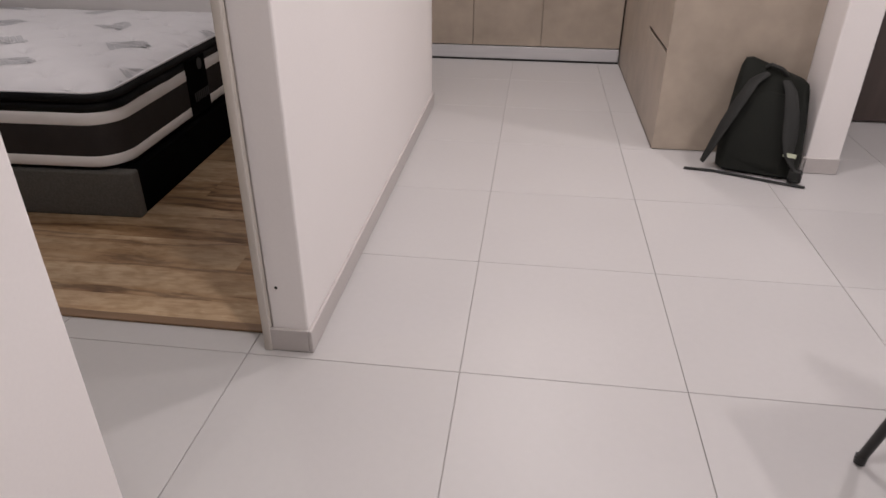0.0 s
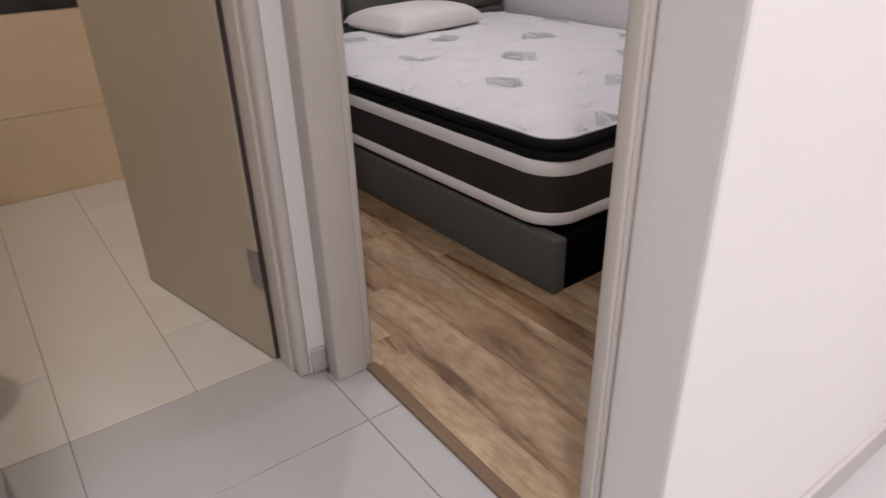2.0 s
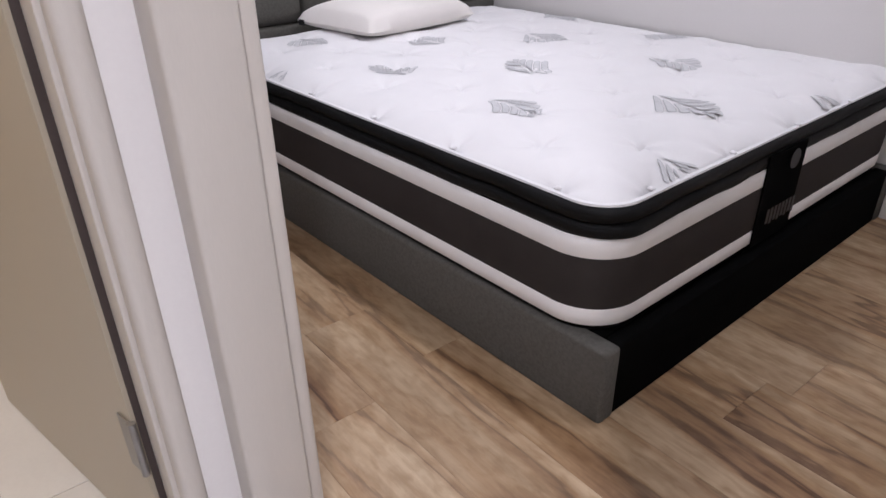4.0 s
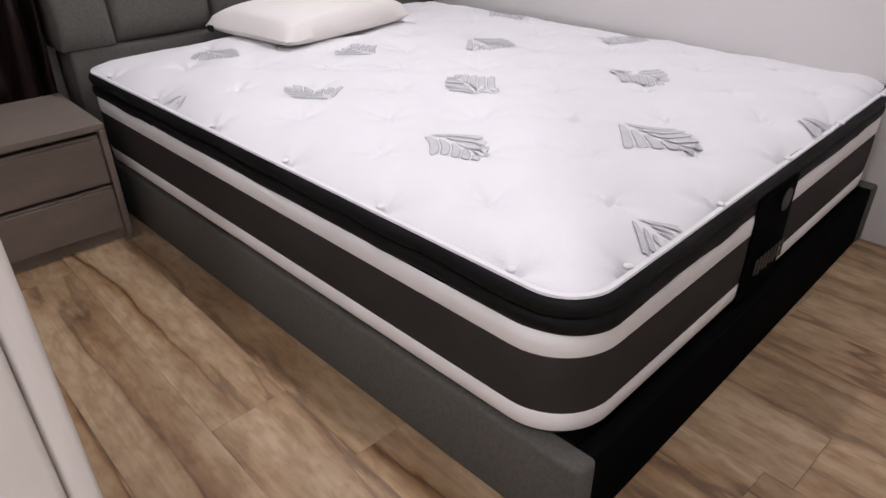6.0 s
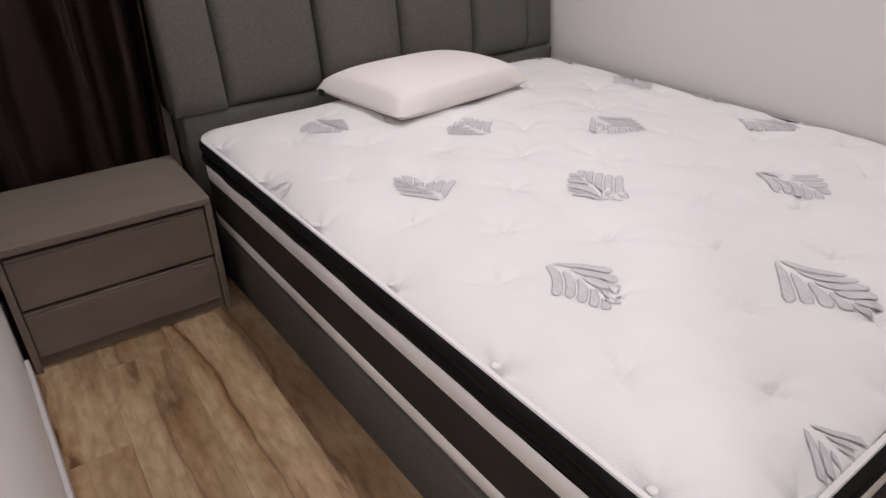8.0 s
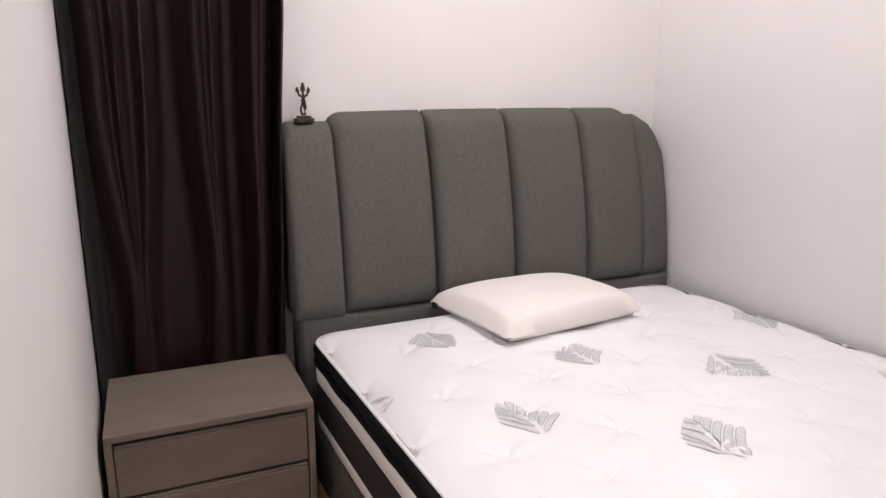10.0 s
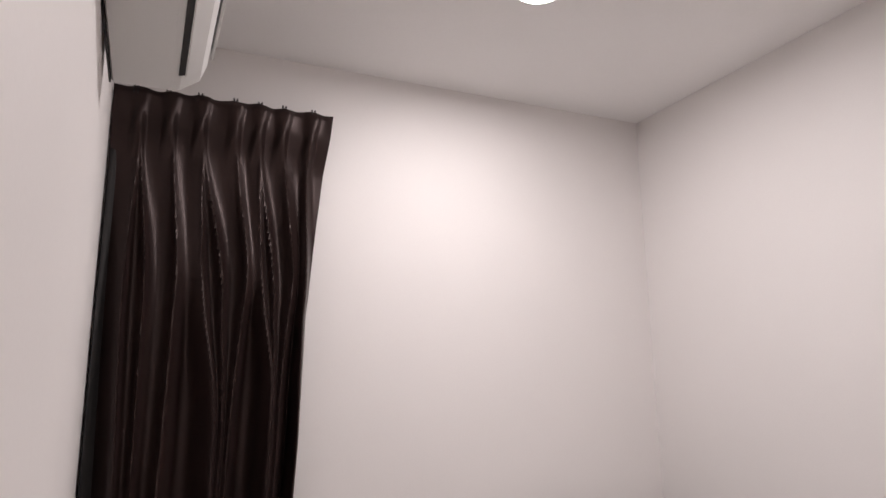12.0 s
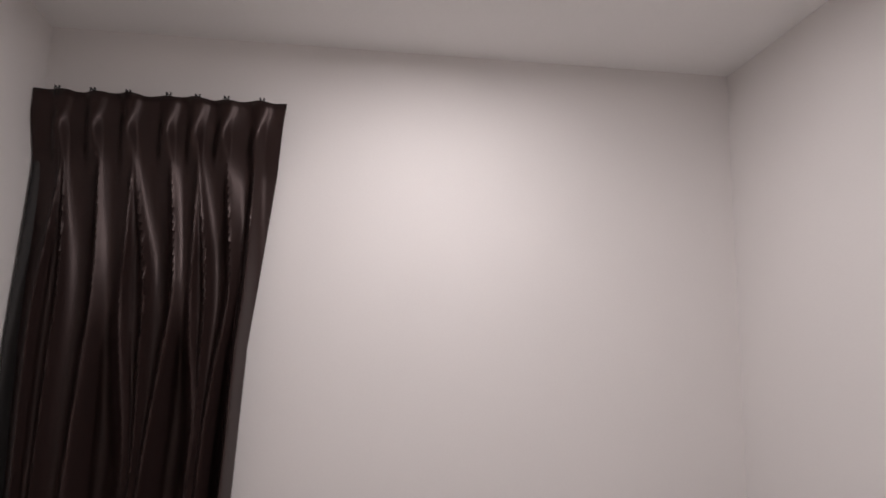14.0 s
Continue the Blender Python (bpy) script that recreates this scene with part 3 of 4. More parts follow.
def head_panel(y0, y1, z0, top, swell=0.022, ny=26, nz=26, back=-3.47):
    bm = bmesh.new()
    front, rear = [], []
    for i in range(ny + 1):
        u = i / ny
        y = y0 + (y1 - y0) * u
        zt = top(y)
        fr, re = [], []
        for k in range(nz + 1):
            v = k / nz
            z = z0 + (zt - z0) * v
            e = (1 - abs(2 * u - 1) ** 6) ** 0.5 * (1 - abs(2 * v - 1) ** 16)
            x = headboard_x(z) + swell * (e - 1)
            roll = max(0.0, (v - 0.94) / 0.06)
            fr.append((x - 0.05 * roll ** 2, y, z))
            re.append((min(back, x - 0.06), y, z))
        front.append(fr)
        rear.append(re)
    rings = [[*f, *r[::-1]] for f, r in zip(front, rear)]
    return skin(rings, bm=bm)


def bed():
    t = thing("bed", "dark grey upholstered bed with a padded panel headboard", "bed", BED_TURN)
    part("side_panel", box(-3.30, -1.286, 2.598, 2.650, 0.004, 0.193, 0.010, 3), M_FABRIC, t, "", True)
    part("side_panel", box(-3.30, -1.286, 4.105, 4.155, 0.004, 0.193, 0.010, 3), M_FABRIC, t, "", True)
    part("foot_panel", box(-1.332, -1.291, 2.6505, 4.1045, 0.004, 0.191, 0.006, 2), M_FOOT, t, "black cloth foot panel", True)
    part("deck", box(-3.295, -1.335, 2.652, 4.10, 0.12, 0.188, 0.006), M_FOOT, t, "black cloth mattress deck")
    hb = part("headboard", box(-3.47, -3.345, 2.53, 4.125, 0.004, 0.52, 0.012, 3), M_FABRIC, t, "grey woven fabric headboard", True)
    hb.matrix_local = BED_BACK
    part("lower_panel", box(-3.345, -3.298, 2.53, 4.125, 0.15, 0.536, 0.014, 3), M_FABRIC, hb, "", True)
    seams = [2.683, 3.040, 3.372, 3.706, 3.99]
    left_top = lambda y: 1.192 - 0.03 * max(0, (2.545 - y) / 0.03) ** 2
    part("wing", head_panel(2.512, 2.682, 0.538, left_top, 0.018), M_FABRIC, hb, "", True)
    for i, (a, b) in enumerate(zip(seams, seams[1:])):
        def crown(y, first=i == 0, last=i == 3):
            z = 1.222
            if first:
                z -= 0.03 * max(0.0, (2.735 - y) / 0.052) ** 2
            if last:
                z -= 0.03 * max(0.0, (y - 3.90) / 0.09) ** 2
            return z + 0.012 * (y - 2.7) + 0.008 * math.sin((y - 2.6) * 2.2)
        part("padded_panel", head_panel(a + 0.0035, b - 0.0035, 0.538, crown, 0.040), M_FABRIC, hb, "", True)
    right_top = lambda y: 1.212 - 0.15 * max(0.0, (y - 4.015) / 0.113) ** 2.6
    part("wing", head_panel(3.991, 4.128, 0.538, right_top, 0.018), M_FABRIC, hb, "", True).matrix_local = pose(-0.028, 0, 0)


def pillow():
    t = thing("pillow", "white cotton pillow lying on the bare mattress", "pillow", Matrix())
    cs = [Vector((-3.262, 2.985)), Vector((-2.812, 3.052)), Vector((-2.892, 3.630)), Vector((-3.275, 3.58))]
    bm = bmesh.new()
    n = 30
    up, low = [], []
    for i in range(n + 1):
        ru, rl = [], []
        for j in range(n + 1):
            u, v = i / n, j / n
            su, sv = 2 * u - 1, 2 * v - 1
            p = cs[0] * (1 - u) * (1 - v) + cs[1] * u * (1 - v) + cs[2] * u * v + cs[3] * (1 - u) * v
            mid = (cs[0] + cs[1] + cs[2] + cs[3]) / 4
            pin = 1 - 0.045 * (1 - su * su) * abs(sv) ** 4 - 0.035 * (1 - sv * sv) * abs(su) ** 4
            p = mid + (p - mid) * pin
            f = ((1 - abs(su) ** 3.2) * (1 - abs(sv) ** 3.2)) ** 0.29
            wob = 0.004 * noise.noise(Vector((u * 4, v * 4, 2))) * f
            zc = 0.556
            ru.append(bm.verts.new((p.x, p.y, zc + 0.086 * f + wob)))
            edge = i in (0, n) or j in (0, n)
            rl.append(ru[-1] if edge else bm.verts.new((p.x, p.y, zc - 0.032 * f)))
        up.append(ru)
        low.append(rl)
    for i in range(n):
        for j in range(n):
            bm.faces.new((up[i][j], up[i + 1][j], up[i + 1][j + 1], up[i][j + 1]))
            q = (low[i][j], low[i][j + 1], low[i + 1][j + 1], low[i + 1][j])
            if len(set(q)) == 4:
                try:
                    bm.faces.new(q)
                except ValueError:
                    pass
    body = part("cushion", bm, M_PILLOW, t, "", True)
    part("label", box(-0.002, 0.03, -0.001, 0.0035, -0.011, 0.011), M_LABEL_K, body, "small black cloth label").matrix_local = pose(-3.243, 2.985, 0.552, 0, 0, 8)


bed()
mattress()
square_foot(bpy.data.objects["bed"])
square_foot(bpy.data.objects["mattress"])
pillow()

# ---- bedside ----


def nightstand():
    t = thing("nightstand", "low grey-brown wood nightstand with two drawers", "nightstand", Matrix())
    x0, x1, y0, y1, h = -3.385, -2.968, 1.925, 2.486, 0.396
    part("top", box(x0, x1, y0, y1, h - 0.022, h, 0.003), M_NIGHT, t)
    part("side_panel", box(x0, x1, y0, y0 + 0.019, 0.002, h - 0.0225, 0.002), M_NIGHT, t)
    part("side_panel", box(x0, x1, y1 - 0.019, y1, 0.002, h - 0.0225, 0.002), M_NIGHT, t)
    # carcass coloured darker than the fronts to paint the shade behind the drawers
    part("carcass", box(x0 + 0.004, x1 - 0.045, y0 + 0.0195, y1 - 0.0195, 0.03, h - 0.0225), M_NIGHT_IN, t, "drawer recess, its shade put into the colour")
    part("plinth", box(x0 + 0.01, x1 - 0.03, y0 + 0.0195, y1 - 0.0195, 0.002, 0.045), M_NIGHT, t)
    for z0, z1 in ((0.046, 0.184), (0.204, 0.350)):
        d = part("drawer_front", box(x1 - 0.042, x1 - 0.012, y0 + 0.021, y1 - 0.021, z0, z1, 0.003), M_NIGHT, t)
        part("finger_lip", box(x1 - 0.040, x1 - 0.0135, y0 + 0.022, y1 - 0.022, z1 + 0.0005, z1 + 0.010, 0.003), M_NIGHT, d)


# each fold: its edges by share of the width (at the pleat, upper, where they meet, at what drop, low) and its two falls
FOLDS = [(((0.125, 0.11, 0.15, 0.54, 0.24), (0.125, 0.204, 0.22, 0.54, 0.25), (0.265, 0.343, 0.33, 0.54, 0.27)), (0.07, 0.05)),
         (((0.40, 0.454, 0.57, 0.43, 0.64), (0.40, 0.555, 0.60, 0.43, 0.65), (0.55, 0.676, 0.635, 0.43, 0.655)), (0.07, 0.04)),
         (((0.665, 0.74, 0.83, 0.384, 0.86), (0.665, 0.805, 0.84, 0.384, 0.865), (0.78, 0.907, 0.87, 0.384, 0.87)), (0.05, 0.05)),
         (((0.90, 0.965, 0.97, 0.5, 0.975),), (0.02, 0.03))]



def curtain():
    t = thing("curtain", "dark brown satin curtain with pinch pleats, drawn together", "curtain", Matrix())
    hooks = [1.961, 2.062, 2.164, 2.282, 2.367, 2.453, 2.560]
    top, low = 2.708, 0.03
    ys_top = (1.876, 2.636)
    bm = bmesh.new()
    ny, nz = 320, 110
    rows = []
    for k in range(nz + 1):
        z = top + (low - top) * k / nz
        s = (top - z) / (top - low)
        right = float(np.interp(s, (0, 0.28, 0.435, 0.566, 0.86, 1), (2.636, 2.558, 2.542, 2.519, 2.491, 2.487)))
        row = []
        for i in range(ny + 1):
            u = i / ny
            y = 1.894 + (right - 1.894) * u
            yt = ys_top[0] + (ys_top[1] - ys_top[0]) * u
            # pinch pleats near the top
            d = min(abs(yt - h) for h in hooks)
            q = d / 0.05
            pinch = math.exp(-(d / 0.011) ** 2)
            head = math.exp(-((s - 0.040) / 0.014) ** 2)
            # each pleat opens below the heading band into a fold with two sharp edges
            hw = float(np.interp(s, (0, 0.035, 0.10, 0.30, 0.6), (0.30, 0.08, 0.20, 0.42, 0.46)))
            e = min(1, max(0, (q - hw) / 0.5))
            grow = float(np.interp(s, (0, 0.030, 0.045, 0.10), (0.16, 0.22, 0.65, 1)))
            fold_top = grow * (0.042 * (1 - e * e * (3 - 2 * e)) - 0.024 + 0.004 * math.exp(-((q - hw) / 0.15) ** 2) * min(1, max(0, (s - 0.04) / 0.08)))
            # pleats gather into three hanging folds; their edges run together lower down
            fold_low = -0.054
            swell = float(np.interp(s, (0.04, 0.12, 0.26, 0.45, 1), (0.012, 0.025, 0.07, 0.105, 0.11)))
            sharp = float(np.interp(s, (0.04, 0.10, 0.35, 0.6, 1), (0.004, 0.009, 0.011, 0.004, 0.002)))
            crisp = float(np.interp(s, (0.04, 0.15, 0.5, 1), (0.008, 0.010, 0.016, 0.024)))
            for edges, (fl, fr) in FOLDS:
                at = []
                for a, b, c, sv, d in edges:
                    e = min(1, max(0, (s - 0.03) / 0.24))
                    top_part = a + (b - a) * e * e * (3 - 2 * e)
                    e = min(1, max(0, (s - 0.20) / (sv - 0.20)))
                    low_part = top_part + (c - b) * e * e * (3 - 2 * e)
                    e = min(1, max(0, (s - sv) / (0.8 - sv)))
                    at.append(low_part + (d - c) * e * e * (3 - 2 * e))
                at.sort()
                lo, hi = at[0], at[-1]
                out = (lo - u) / fl if u < lo else (u - hi) / fr if u > hi else 0.0
                dip = 0.0
                for p, q in zip(at, at[1:]):
                    if p < u < q:
                        dip = min(0.040, 0.36 * (q - p)) * min(1, max(0, (s - 0.05) / 0.13)) * math.sin(math.pi * (u - p) / (q - p)) ** 0.8
                fold_low += (swell - dip) * math.exp(-1.1 * out ** 2)
                for m in at:
                    fold_low += sharp * math.exp(-(abs(u - m) / crisp) ** 1.3)
            w = min(1, max(0, (s - 0.035) / 0.055))
            w = w * w * (3 - 2 * w)
            x = -3.415 + fold_top * (1 - w) + fold_low * w + 0.008 * pinch * head
            x += 0.004 * noise.noise(Vector((u * 9, s * 4, 0.5)))
            if s < 0.03:
                x += 0.003 * math.sin(2 * math.pi * (yt - 1.961) / 0.0963)
            zz = z + (0.002 * math.cos(2 * math.pi * (yt - 1.961) / 0.0963) + 0.002 * math.sin(u * 23) if k == 0 else 0)
            lim = -3.392 + 0.09 * min(1, max(0, (z - 0.42) / 0.5))
            if x > lim - 0.03:
                x = lim - 0.03 * math.exp(-(x - lim + 0.03) / 0.03)
            row.append(bm.verts.new((max(-3.492, x), y, zz)))
        rows.append(row)
    for a, b in zip(rows, rows[1:]):
        for i in range(ny):
            bm.faces.new((a[i], a[i + 1], b[i + 1], b[i]))
    cloth = part("drape", bm, M_SATIN, t, "", True)
    sol = cloth.modifiers.new("thick", "SOLIDIFY")
    sol.thickness, sol.offset = 0.003, 0
    bm = bmesh.new()
    rows = []
    for k in range(31):
        z = top - 0.10 - (top - 0.14) * k / 30
        s = k / 30
        rows.append([bm.verts.new((-3.474 + 0.060 * (1 - v) * min(1, 4 * s) + 0.004 * math.sin(6 * v + 4 * s), 1.8985 + (0.04 + 0.02 * s) * v, z)) for v in (0, 0.33, 0.66, 1)])
    for a, b in zip(rows, rows[1:]):
        for i in range(3):
            bm.faces.new((a[i], a[i + 1], b[i + 1], b[i]))
    lining = part("lining", bm, M_LINING, t, "charcoal lining edge", True)
    sol = lining.modifiers.new("thick", "SOLIDIFY")
    sol.thickness = 0.002
    for y in hooks:
        pts = [(-3.415, y - 0.006, top - 0.02), (-3.415, y - 0.006, top + 0.012), (-3.43, y, top + 0.004), (-3.415, y + 0.006, top + 0.012), (-3.415, y + 0.006, top - 0.02)]
        part("hook", tube(pts, 0.0028, 6), M_LABEL_K, t, "dark curtain hook")


def statuette():
    bm = bmesh.new()
    box(-0.017, 0.017, -0.032, 0.032, 0, 0.016, 0.003, bm=bm)
    box(-0.013, 0.013, -0.024, 0.024, 0.016, 0.024, 0.003, bm=bm)
    tube([(0, 0.002, 0.02), (0, 0.006, 0.05), (0, 0.000, 0.075), (0, 0.001, 0.095)], [0.010, 0.006, 0.008, 0.005], 8, bm=bm)
    tube([(0, -0.004, 0.02), (0, -0.010, 0.045), (0, -0.002, 0.07)], [0.005, 0.004, 0.004], 6, bm=bm)
    for s in (-1, 1):
        tube([(0, 0, 0.085), (0, s * 0.014, 0.092), (0, s * 0.020, 0.106)], [0.005, 0.004, 0.004], 6, bm=bm)
        disc(0, s * 0.020, 0.103, 0.118, 0.008, 0.004, 8, bm=bm)
    disc(0, 0, 0.105, 0.122, 0.009, 0.007, 10, bm=bm)
    tube([(0, 0, 0.09), (0, 0, 0.108)], 0.004, 6, bm=bm)
    disc(0, 0, 0.122, 0.134, 0.007, 0.003, 10, bm=bm)
    ob = new("statuette", mesh_of("statuette", bm, M_BRONZE, True))
    ob.matrix_world = pose(-3.45, 2.598, 1.188, 0, 0, 10)
    tagged(ob, "small dark bronze statuette standing on the headboard", "statuette")


def air_conditioner(x0, x1, zb):
    t = thing("air_conditioner", "white wall-mounted split air conditioner under the ceiling", "air conditioner", Matrix())
    prof = [(1.937, zb + 0.285), (1.937, zb + 0.012), (1.945, zb), (2.060, zb), (2.078, zb + 0.004), (2.118, zb + 0.032), (2.132, zb + 0.072), (2.134, zb + 0.25), (2.115, zb + 0.285)]
    part("casing", skin([[(x, y, z) for y, z in prof] for x in (x0, x1)]), M_AC, t)
    # dark strip that stands for the shadow between casing and wall
    part("back_gap_shade", box(x0 - 0.001, x1, 1.9365, 1.9405, zb - 0.002, zb + 0.01), M_AC_DARK, t, "dark strip shading the gap along the wall")
    v = part("vent", box(x0 + 0.08, x1 - 0.08, 0, 0.019, -0.002, 0.001), M_AC_DARK, t, "dark air outlet slot")
    v.matrix_local = Matrix.Translation((0, 2.072, zb + 0.0020)) @ pose(0, 0, 0, 18)
    lv = part("louvre", box(x0 + 0.08, x1 - 0.08, 0, 0.036, -0.005, 0, 0.0015), M_AC, t, "white swing louvre")
    lv.matrix_local = Matrix.Translation((0, 2.084, zb + 0.0040)) @ pose(0, 0, 0, 38)
    part("front_panel", box(x0 + 0.002, x1 - 0.002, 2.1375, 2.144, zb + 0.085, zb + 0.262, 0.002), M_AC, t)


nightstand()
curtain()
statuette()
air_conditioner(-2.60, -1.82, 2.365)

# ---- bathroom ----


def toilet():
    t = thing("toilet", "white ceramic toilet with an open bowl", "toilet", pose(-1.885, 0.86, 0.004))

    def oval(w, l0, l1, z, n=32, cy=0.0):
        out = []
        for i in range(n):
            a = 2 * math.pi * i / n
            ln = l1 if math.sin(a) > 0 else l0
            out.append((w * math.cos(a), cy + ln * math.sin(a), z))
        return out

    part("pedestal", skin([oval(0.115, 0.22, 0.17, 0), oval(0.112, 0.22, 0.165, 0.02), oval(0.098, 0.21, 0.15, 0.10), oval(0.11, 0.21, 0.175, 0.20),
                           oval(0.15, 0.22, 0.24, 0.31), oval(0.175, 0.23, 0.288, 0.372), oval(0.178, 0.23, 0.294, 0.385)]), M_CERAMIC, t, "", True)
    part("rim", skin([oval(0.178, 0.23, 0.294, 0.385), oval(0.184, 0.235, 0.304, 0.392), oval(0.184, 0.235, 0.304, 0.402), oval(0.176, 0.23, 0.294, 0.408), oval(0.140, 0.19, 0.242, 0.407),
                      oval(0.132, 0.18, 0.232, 0.400), oval(0.128, 0.175, 0.225, 0.386)], cap=False), M_CERAMIC, t, "", True)
    part("bowl", skin([oval(0.129, 0.176, 0.226, 0.392), oval(0.12, 0.165, 0.21, 0.35), oval(0.08, 0.12, 0.13, 0.27), oval(0.04, 0.07, 0.06, 0.24)], cap=False), M_CERAMIC, t, "", True)
    part("cistern", box(-0.19, 0.19, -0.44, -0.255, 0.36, 0.76, 0.03, 4), M_CERAMIC, t, "", True)
    part("cistern_lid", box(-0.197, 0.197, -0.447, -0.248, 0.761, 0.79, 0.012, 3), M_CERAMIC, t, "", True)


toilet()

# ---- hall ----


def cabinet_far():
    t = thing("base_cabinet", "stone-look laminate cabinet run with three doors", "cabinet", Matrix())
    part("body", box(-1.23, 0.78, 5.42, 6.0, 0.10, 2.3), M_STONE, t)
    for a, b in ((-0.745, -0.26), (-0.255, 0.229), (0.234, 0.785), (-1.23, -0.75)):
        part("door", box(a, b, 5.398, 5.4195, 0.104, 2.29, 0.002), M_STONE, t)
    part("plinth", box(-1.23, 0.785, 5.385, 5.41, 0.012, 0.098, 0.002), M_PLINTH, t, "brushed silver plinth")
    # black strip in place of the shadow line where the plinth meets the floor
    part("plinth_shadow", box(-1.23, 0.785, 5.378, 5.41, 0.001, 0.0115), M_BLACK_GAP, t, "black strip painting the shadow line under the plinth")


def cabinet_side():
    t = thing("tall_cabinet", "stone-look laminate cabinet with drawer fronts", "cabinet", Matrix())
    part("body", box(0.812, 1.428, 3.69, 6.0, 0.012, 2.3), M_STONE, t)
    part("end_panel", box(0.792, 1.428, 3.670, 3.6895, 0.004, 2.3, 0.001), M_STONE, t)
    for a, b in ((3.6905, 4.26), (4.265, 4.83), (4.835, 5.375)):
        if a < 4:
            part("drawer_front", box(0.792, 0.8115, a, b, 0.008, 0.462, 0.002), M_STONE, t)
            part("drawer_front", box(0.792, 0.8115, a, b, 0.478, 0.90, 0.002), M_STONE, t)
        else:
            part("door", box(0.792, 0.8115, a, b, 0.008, 0.90, 0.002), M_STONE, t)
        part("door", box(0.792, 0.8115, a, b, 0.905, 2.29, 0.002), M_STONE, t)
    part("groove", box(0.800, 0.8118, 3.6905, 4.262, 0.4625, 0.4775), M_BLACK_GAP, t, "dark finger groove")
    # dark strip that stands in for the toe-kick's shadow line
    part("toe_shadow", box(0.7895, 0.81, 3.6905, 5.375, 0.001, 0.007), M_NIGHT_IN, t, "dark strip painting the shadow line at the floor")


def backpack():
    t = thing("backpack", "black nylon backpack leaning on the cabinet's end", "backpack", pose(1.198, 3.382, 0.004, 0, 0, -18))

    def body(z, w, y0, y1, swell=0.0):
        ring = []
        for x, y in rrect(-w, w, y0, y1, min(w, (y1 - y0) / 2) * 0.75, 6):
            k = z / 0.42
            zz = z - 0.32 * x * k + 0.008 * noise.noise(Vector((x * 9, y * 9, 5)))
            yy = y - swell * (1 - (x / w) ** 2) * (1 if y < (y0 + y1) / 2 else -0.4)
            ring.append((x + 0.008 * noise.noise(Vector((x * 9, y * 9, z * 9))), yy + 0.010 * noise.noise(Vector((x * 11, z * 12, 3))), max(0.0, zz)))
        return ring

    part("pack", skin([body(0.0, 0.150, 0.02, 0.13), body(0.015, 0.172, 0.004, 0.15, 0.004), body(0.07, 0.176, 0.018, 0.17, 0.010), body(0.16, 0.172, 0.060, 0.195, 0.014), body(0.25, 0.165, 0.104, 0.215, 0.014),
                       body(0.33, 0.158, 0.144, 0.232, 0.012), body(0.39, 0.150, 0.172, 0.242, 0.008), body(0.42, 0.140, 0.190, 0.240, 0.003), body(0.432, 0.112, 0.203, 0.230)]), M_BAG, t, "", True)
    pad = skin([[(x, y0 + 0.455 * (z + dz), z + dz) for x, dz in ((-w, 0.05 * w), (w, -0.25 * w))] + [(w, y0 + 0.455 * z + 0.02, z - 0.25 * w), (-w, y0 + 0.455 * z + 0.02, z + 0.05 * w)]
                for z, w, y0 in ((0.045, 0.08, -0.012), (0.07, 0.094, -0.022), (0.20, 0.092, -0.026), (0.32, 0.085, -0.022), (0.35, 0.07, -0.012))])
    part("back_pad", pad, M_BAG, t, "padded back panel", True)
    left = [(-0.040, 0.172, 0.415), (-0.085, 0.128, 0.385), (-0.125, 0.080, 0.30), (-0.165, 0.042, 0.20), (-0.200, 0.012, 0.10), (-0.226, -0.004, 0.03)]
    right = [(0.045, 0.170, 0.39), (0.072, 0.132, 0.355), (0.095, 0.080, 0.27), (0.108, 0.034, 0.18), (0.118, 0.000, 0.115), (0.150, -0.016, 0.06), (0.172, -0.012, 0.022)]
    for pts in (left, right):
        st = part("shoulder_strap", tube(pts, [0.022, 0.030, 0.034, 0.033, 0.027] + [0.018] * (len(pts) - 5), 10, 0.36), M_BAG_STRAP, t, "padded shoulder strap", True)
    tag = part("tag", box(-0.026, 0.026, -0.002, 0.002, -0.009, 0.009, 0.001), M_BAG_TAG, st, "pale green tag")
    tag.matrix_local = pose(0.122, -0.014, 0.120, -20, 0, -8)
    part("buckle", box(0.135, 0.190, -0.035, 0.002, 0.004, 0.060, 0.010, 3), M_BAG_STRAP, t, "bundled strap end", True)
    part("grab_handle", tube([(-0.05, 0.195, 0.432), (-0.03, 0.178, 0.452), (0.02, 0.176, 0.436), (0.045, 0.195, 0.405)], 0.009, 8), M_BAG_STRAP, t, "", True)
    s = thing("loose_strap", "black webbing strap lying on the tiles", "strap", Matrix())
    part("webbing", tube([(0.905, 3.432, 0.006), (1.02, 3.415, 0.006), (1.123, 3.375, 0.006), (1.26, 3.315, 0.006), (1.382, 3.270, 0.006)], 0.012, 8, 0.35), M_BAG_STRAP, s, "", True)


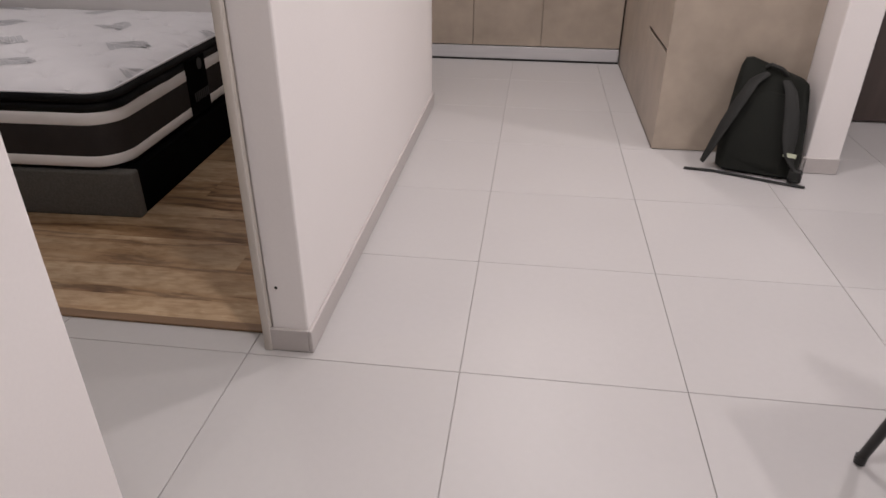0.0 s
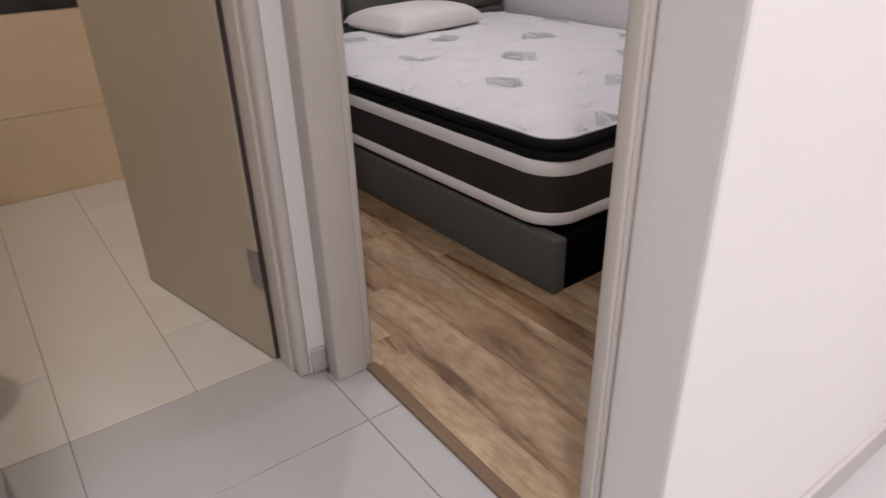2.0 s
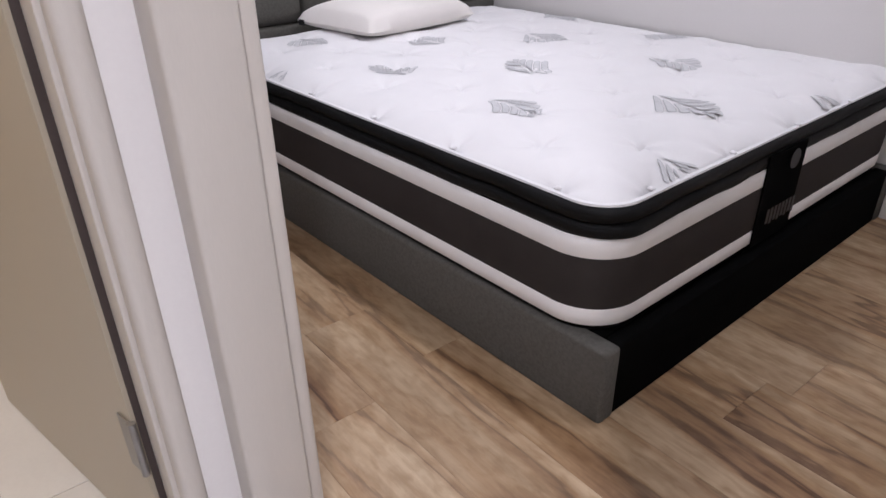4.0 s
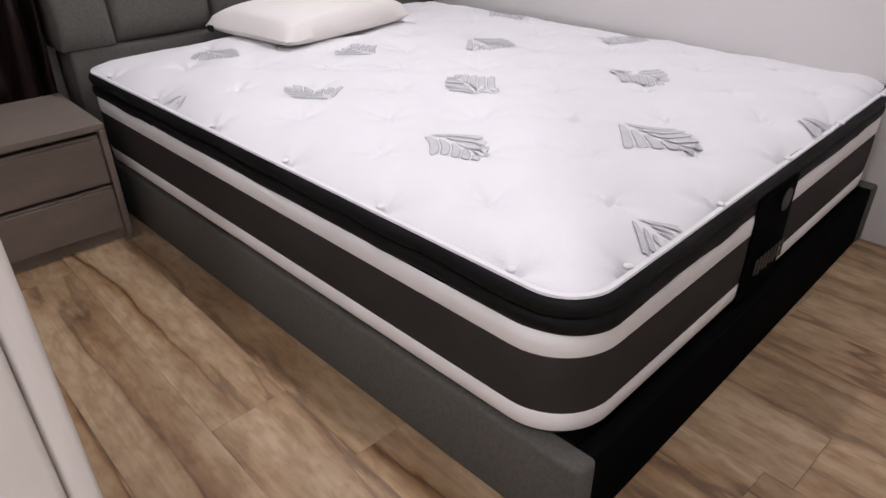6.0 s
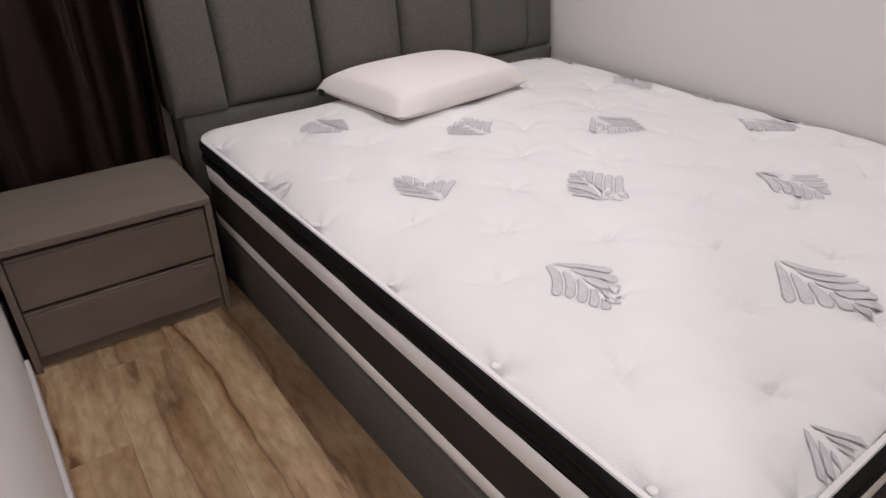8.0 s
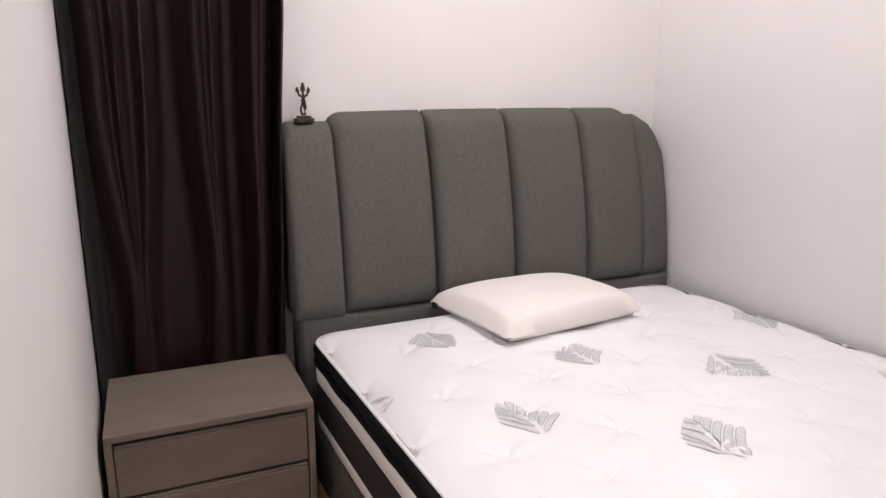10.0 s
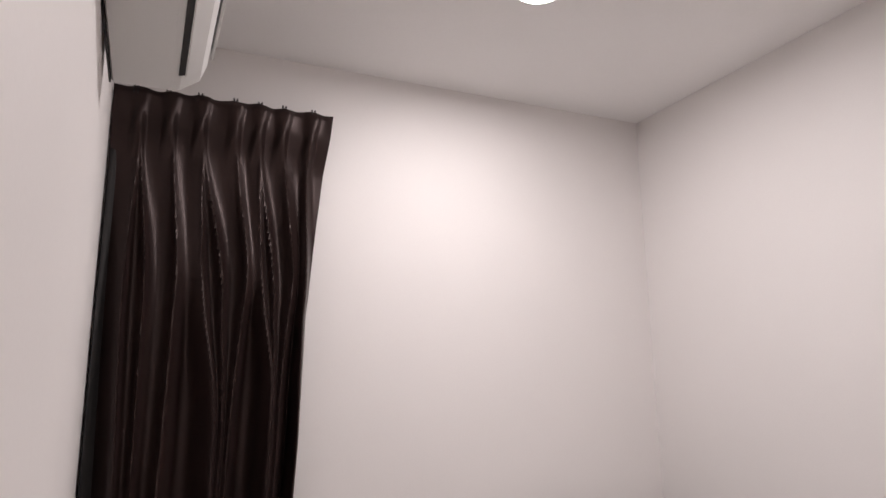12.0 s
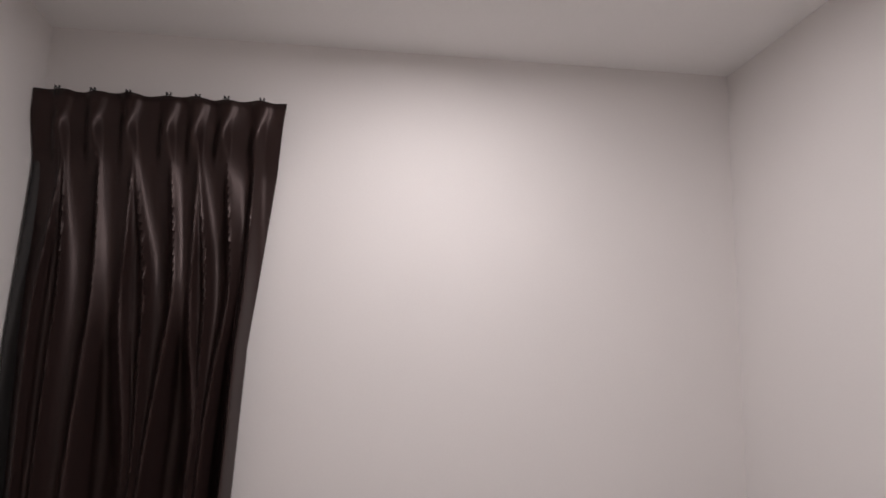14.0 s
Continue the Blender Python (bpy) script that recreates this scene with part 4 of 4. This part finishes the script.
def chair():
    t = thing("chair", "black metal-legged chair standing on the tiles", "chair", pose(1.247, 1.49, 0.003, 0, 0, 12))
    for x, y in ((-0.20, 0.20), (0.22, 0.22), (-0.20, -0.22), (0.22, -0.22)):
        lg = part("leg", tube([(x * 1.1, y * 1.1, 0.012), (x * 0.82, y * 0.82, 0.44)], [0.011, 0.014], 12), M_CHAIR, t, "", True)
        part("foot_cap", disc(x * 1.1, y * 1.1, 0, 0.02, 0.0125, 0.0135, 14), M_CHAIR, lg)
    part("seat", box(-0.22, 0.22, -0.22, 0.22, 0.44, 0.48, 0.018, 3), M_CHAIR, t, "", True)
    part("backrest", box(0.19, 0.225, -0.2, 0.2, 0.50, 0.85, 0.015, 3), M_CHAIR, t, "", True)


cabinet_far()
cabinet_side()
backpack()
chair()

# ---- floor and wall pieces ----
tile_me = mesh_of("tile", box(-0.2991, 0.2991, -0.2991, 0.2991, -0.010, 0.0, 0.0012, 1), M_TILE)


def lay(name, me, x, y, z, parent):
    ob = new(name, me)
    ob.parent = parent
    ob.location = (x, y, z)
    return ob


for i in range(-3, 7):
    for j in range(-8, 7):
        lay("tile", tile_me, 0.042 + 0.3 + 0.6 * i, 1.855 + 0.3 + 0.6 * j, 0, floor)

for j, joints in zip(range(-4, 2), ((-2.43,), (-1.83,), (-2.43,), (-1.83,), (), (-1.83,))):
    y0, y1 = 1.255 + 0.3 * j, min(1.798, 1.255 + 0.3 * (j + 1))
    y0 = max(y0, 0.202)
    stops = [-3.258, -2.985, *joints, -1.522]
    for a, b in zip(stops, stops[1:]):
        hx, hy = (b - a) / 2 - 0.0015, (y1 - y0) / 2 - 0.0015
        lay("tile", mesh_of("tile", box(-hx, hx, -hy, hy, -0.004, 0.003, 0.0012, 1), M_BATH_TILE), (a + b) / 2, (y0 + y1) / 2, 0, bath_floor)

bath_wall = bpy.data.objects["wall_bath_back"]
wall_me = {h: mesh_of("tile", box(0, 0.008, -0.2997, 0.2997, 0, h - 0.004, 0.0003, 1), M_BATH_WALL) for h in (0.356, 0.40)}
dark_me = mesh_of("tile", box(0, 0.008, -0.147, 0.147, 0, 0.597, 0.001, 1), M_BATH_DARK)
for j in range(3):
    y = 1.50 - 0.6 * j
    lay("tile", wall_me[0.356], -3.268, y, 0.002, bath_wall)
    lay("tile", wall_me[0.40], -3.268, y, 0.356, bath_wall)
    for z in (1.358, 1.758, 2.158, 2.558):
        lay("tile", wall_me[0.40], -3.268, y, z, bath_wall)
for j in range(6):
    lay("tile", dark_me, -3.268, 1.63 - 0.298 * j, 0.757, bath_wall)

rng = random.Random(3)
PLANK = 0.186
y = 1.897
while y < 4.14:
    y1 = min(y + PLANK, 4.148)
    x = -3.498 - rng.uniform(0, 1.1)
    if abs(y - 2.269) < 0.01:
        x = -1.99 - 2.44
    while x < -0.51:
        x1 = min(x + 1.22, -0.502)
        a = max(x, -3.498)
        if x1 - a > 0.03:
            ya = y
            if y < 1.96 and a > -1.42:
                ya = 1.966
            elif y < 1.96 and x1 > -1.42:
                cut = -1.42
                me = mesh_of("plank", box(cut - (x1 + a) / 2, (x1 - a) / 2 - 0.00025, 1.966 - (y + y1) / 2, (y1 - y) / 2 - 0.00025, -0.004, 0.006, 0.0003, 1), M_OAK)
                lay("plank", me, (a + x1) / 2, (y + y1) / 2, 0, bed_floor)
                x1b = cut
                me = mesh_of("plank", box(-(x1b - a) / 2 + 0.00025, (x1b - a) / 2, -(y1 - y) / 2 + 0.00025, (y1 - y) / 2 - 0.00025, -0.004, 0.006, 0.0003, 1), M_OAK)
                lay("plank", me, (a + x1b) / 2, (y + y1) / 2, 0, bed_floor)
                x += 1.22
                continue
            me = mesh_of("plank", box(-(x1 - a) / 2 + 0.00025, (x1 - a) / 2 - 0.00025, -(y1 - ya) / 2 + 0.00025, (y1 - ya) / 2 - 0.00025, -0.004, 0.006, 0.0003, 1), M_OAK)
            lay("plank", me, (a + x1) / 2, (ya + y1) / 2, 0, bed_floor)
        x += 1.22
    y += PLANK


# small screw marks on the walls
for name, m in (("wall_corridor", pose(-0.463, 1.8893, 0.205, 90)), ("wall_bath_front", pose(-1.4093, 0.93, 0.34, 0, 90))):
    ob = part("screw_mark", disc(0, 0, -0.0005, 0.0005, 0.0045, n=10), M_BLACK_GAP, bpy.data.objects[name], "small dark screw hole")
    ob.matrix_local = m
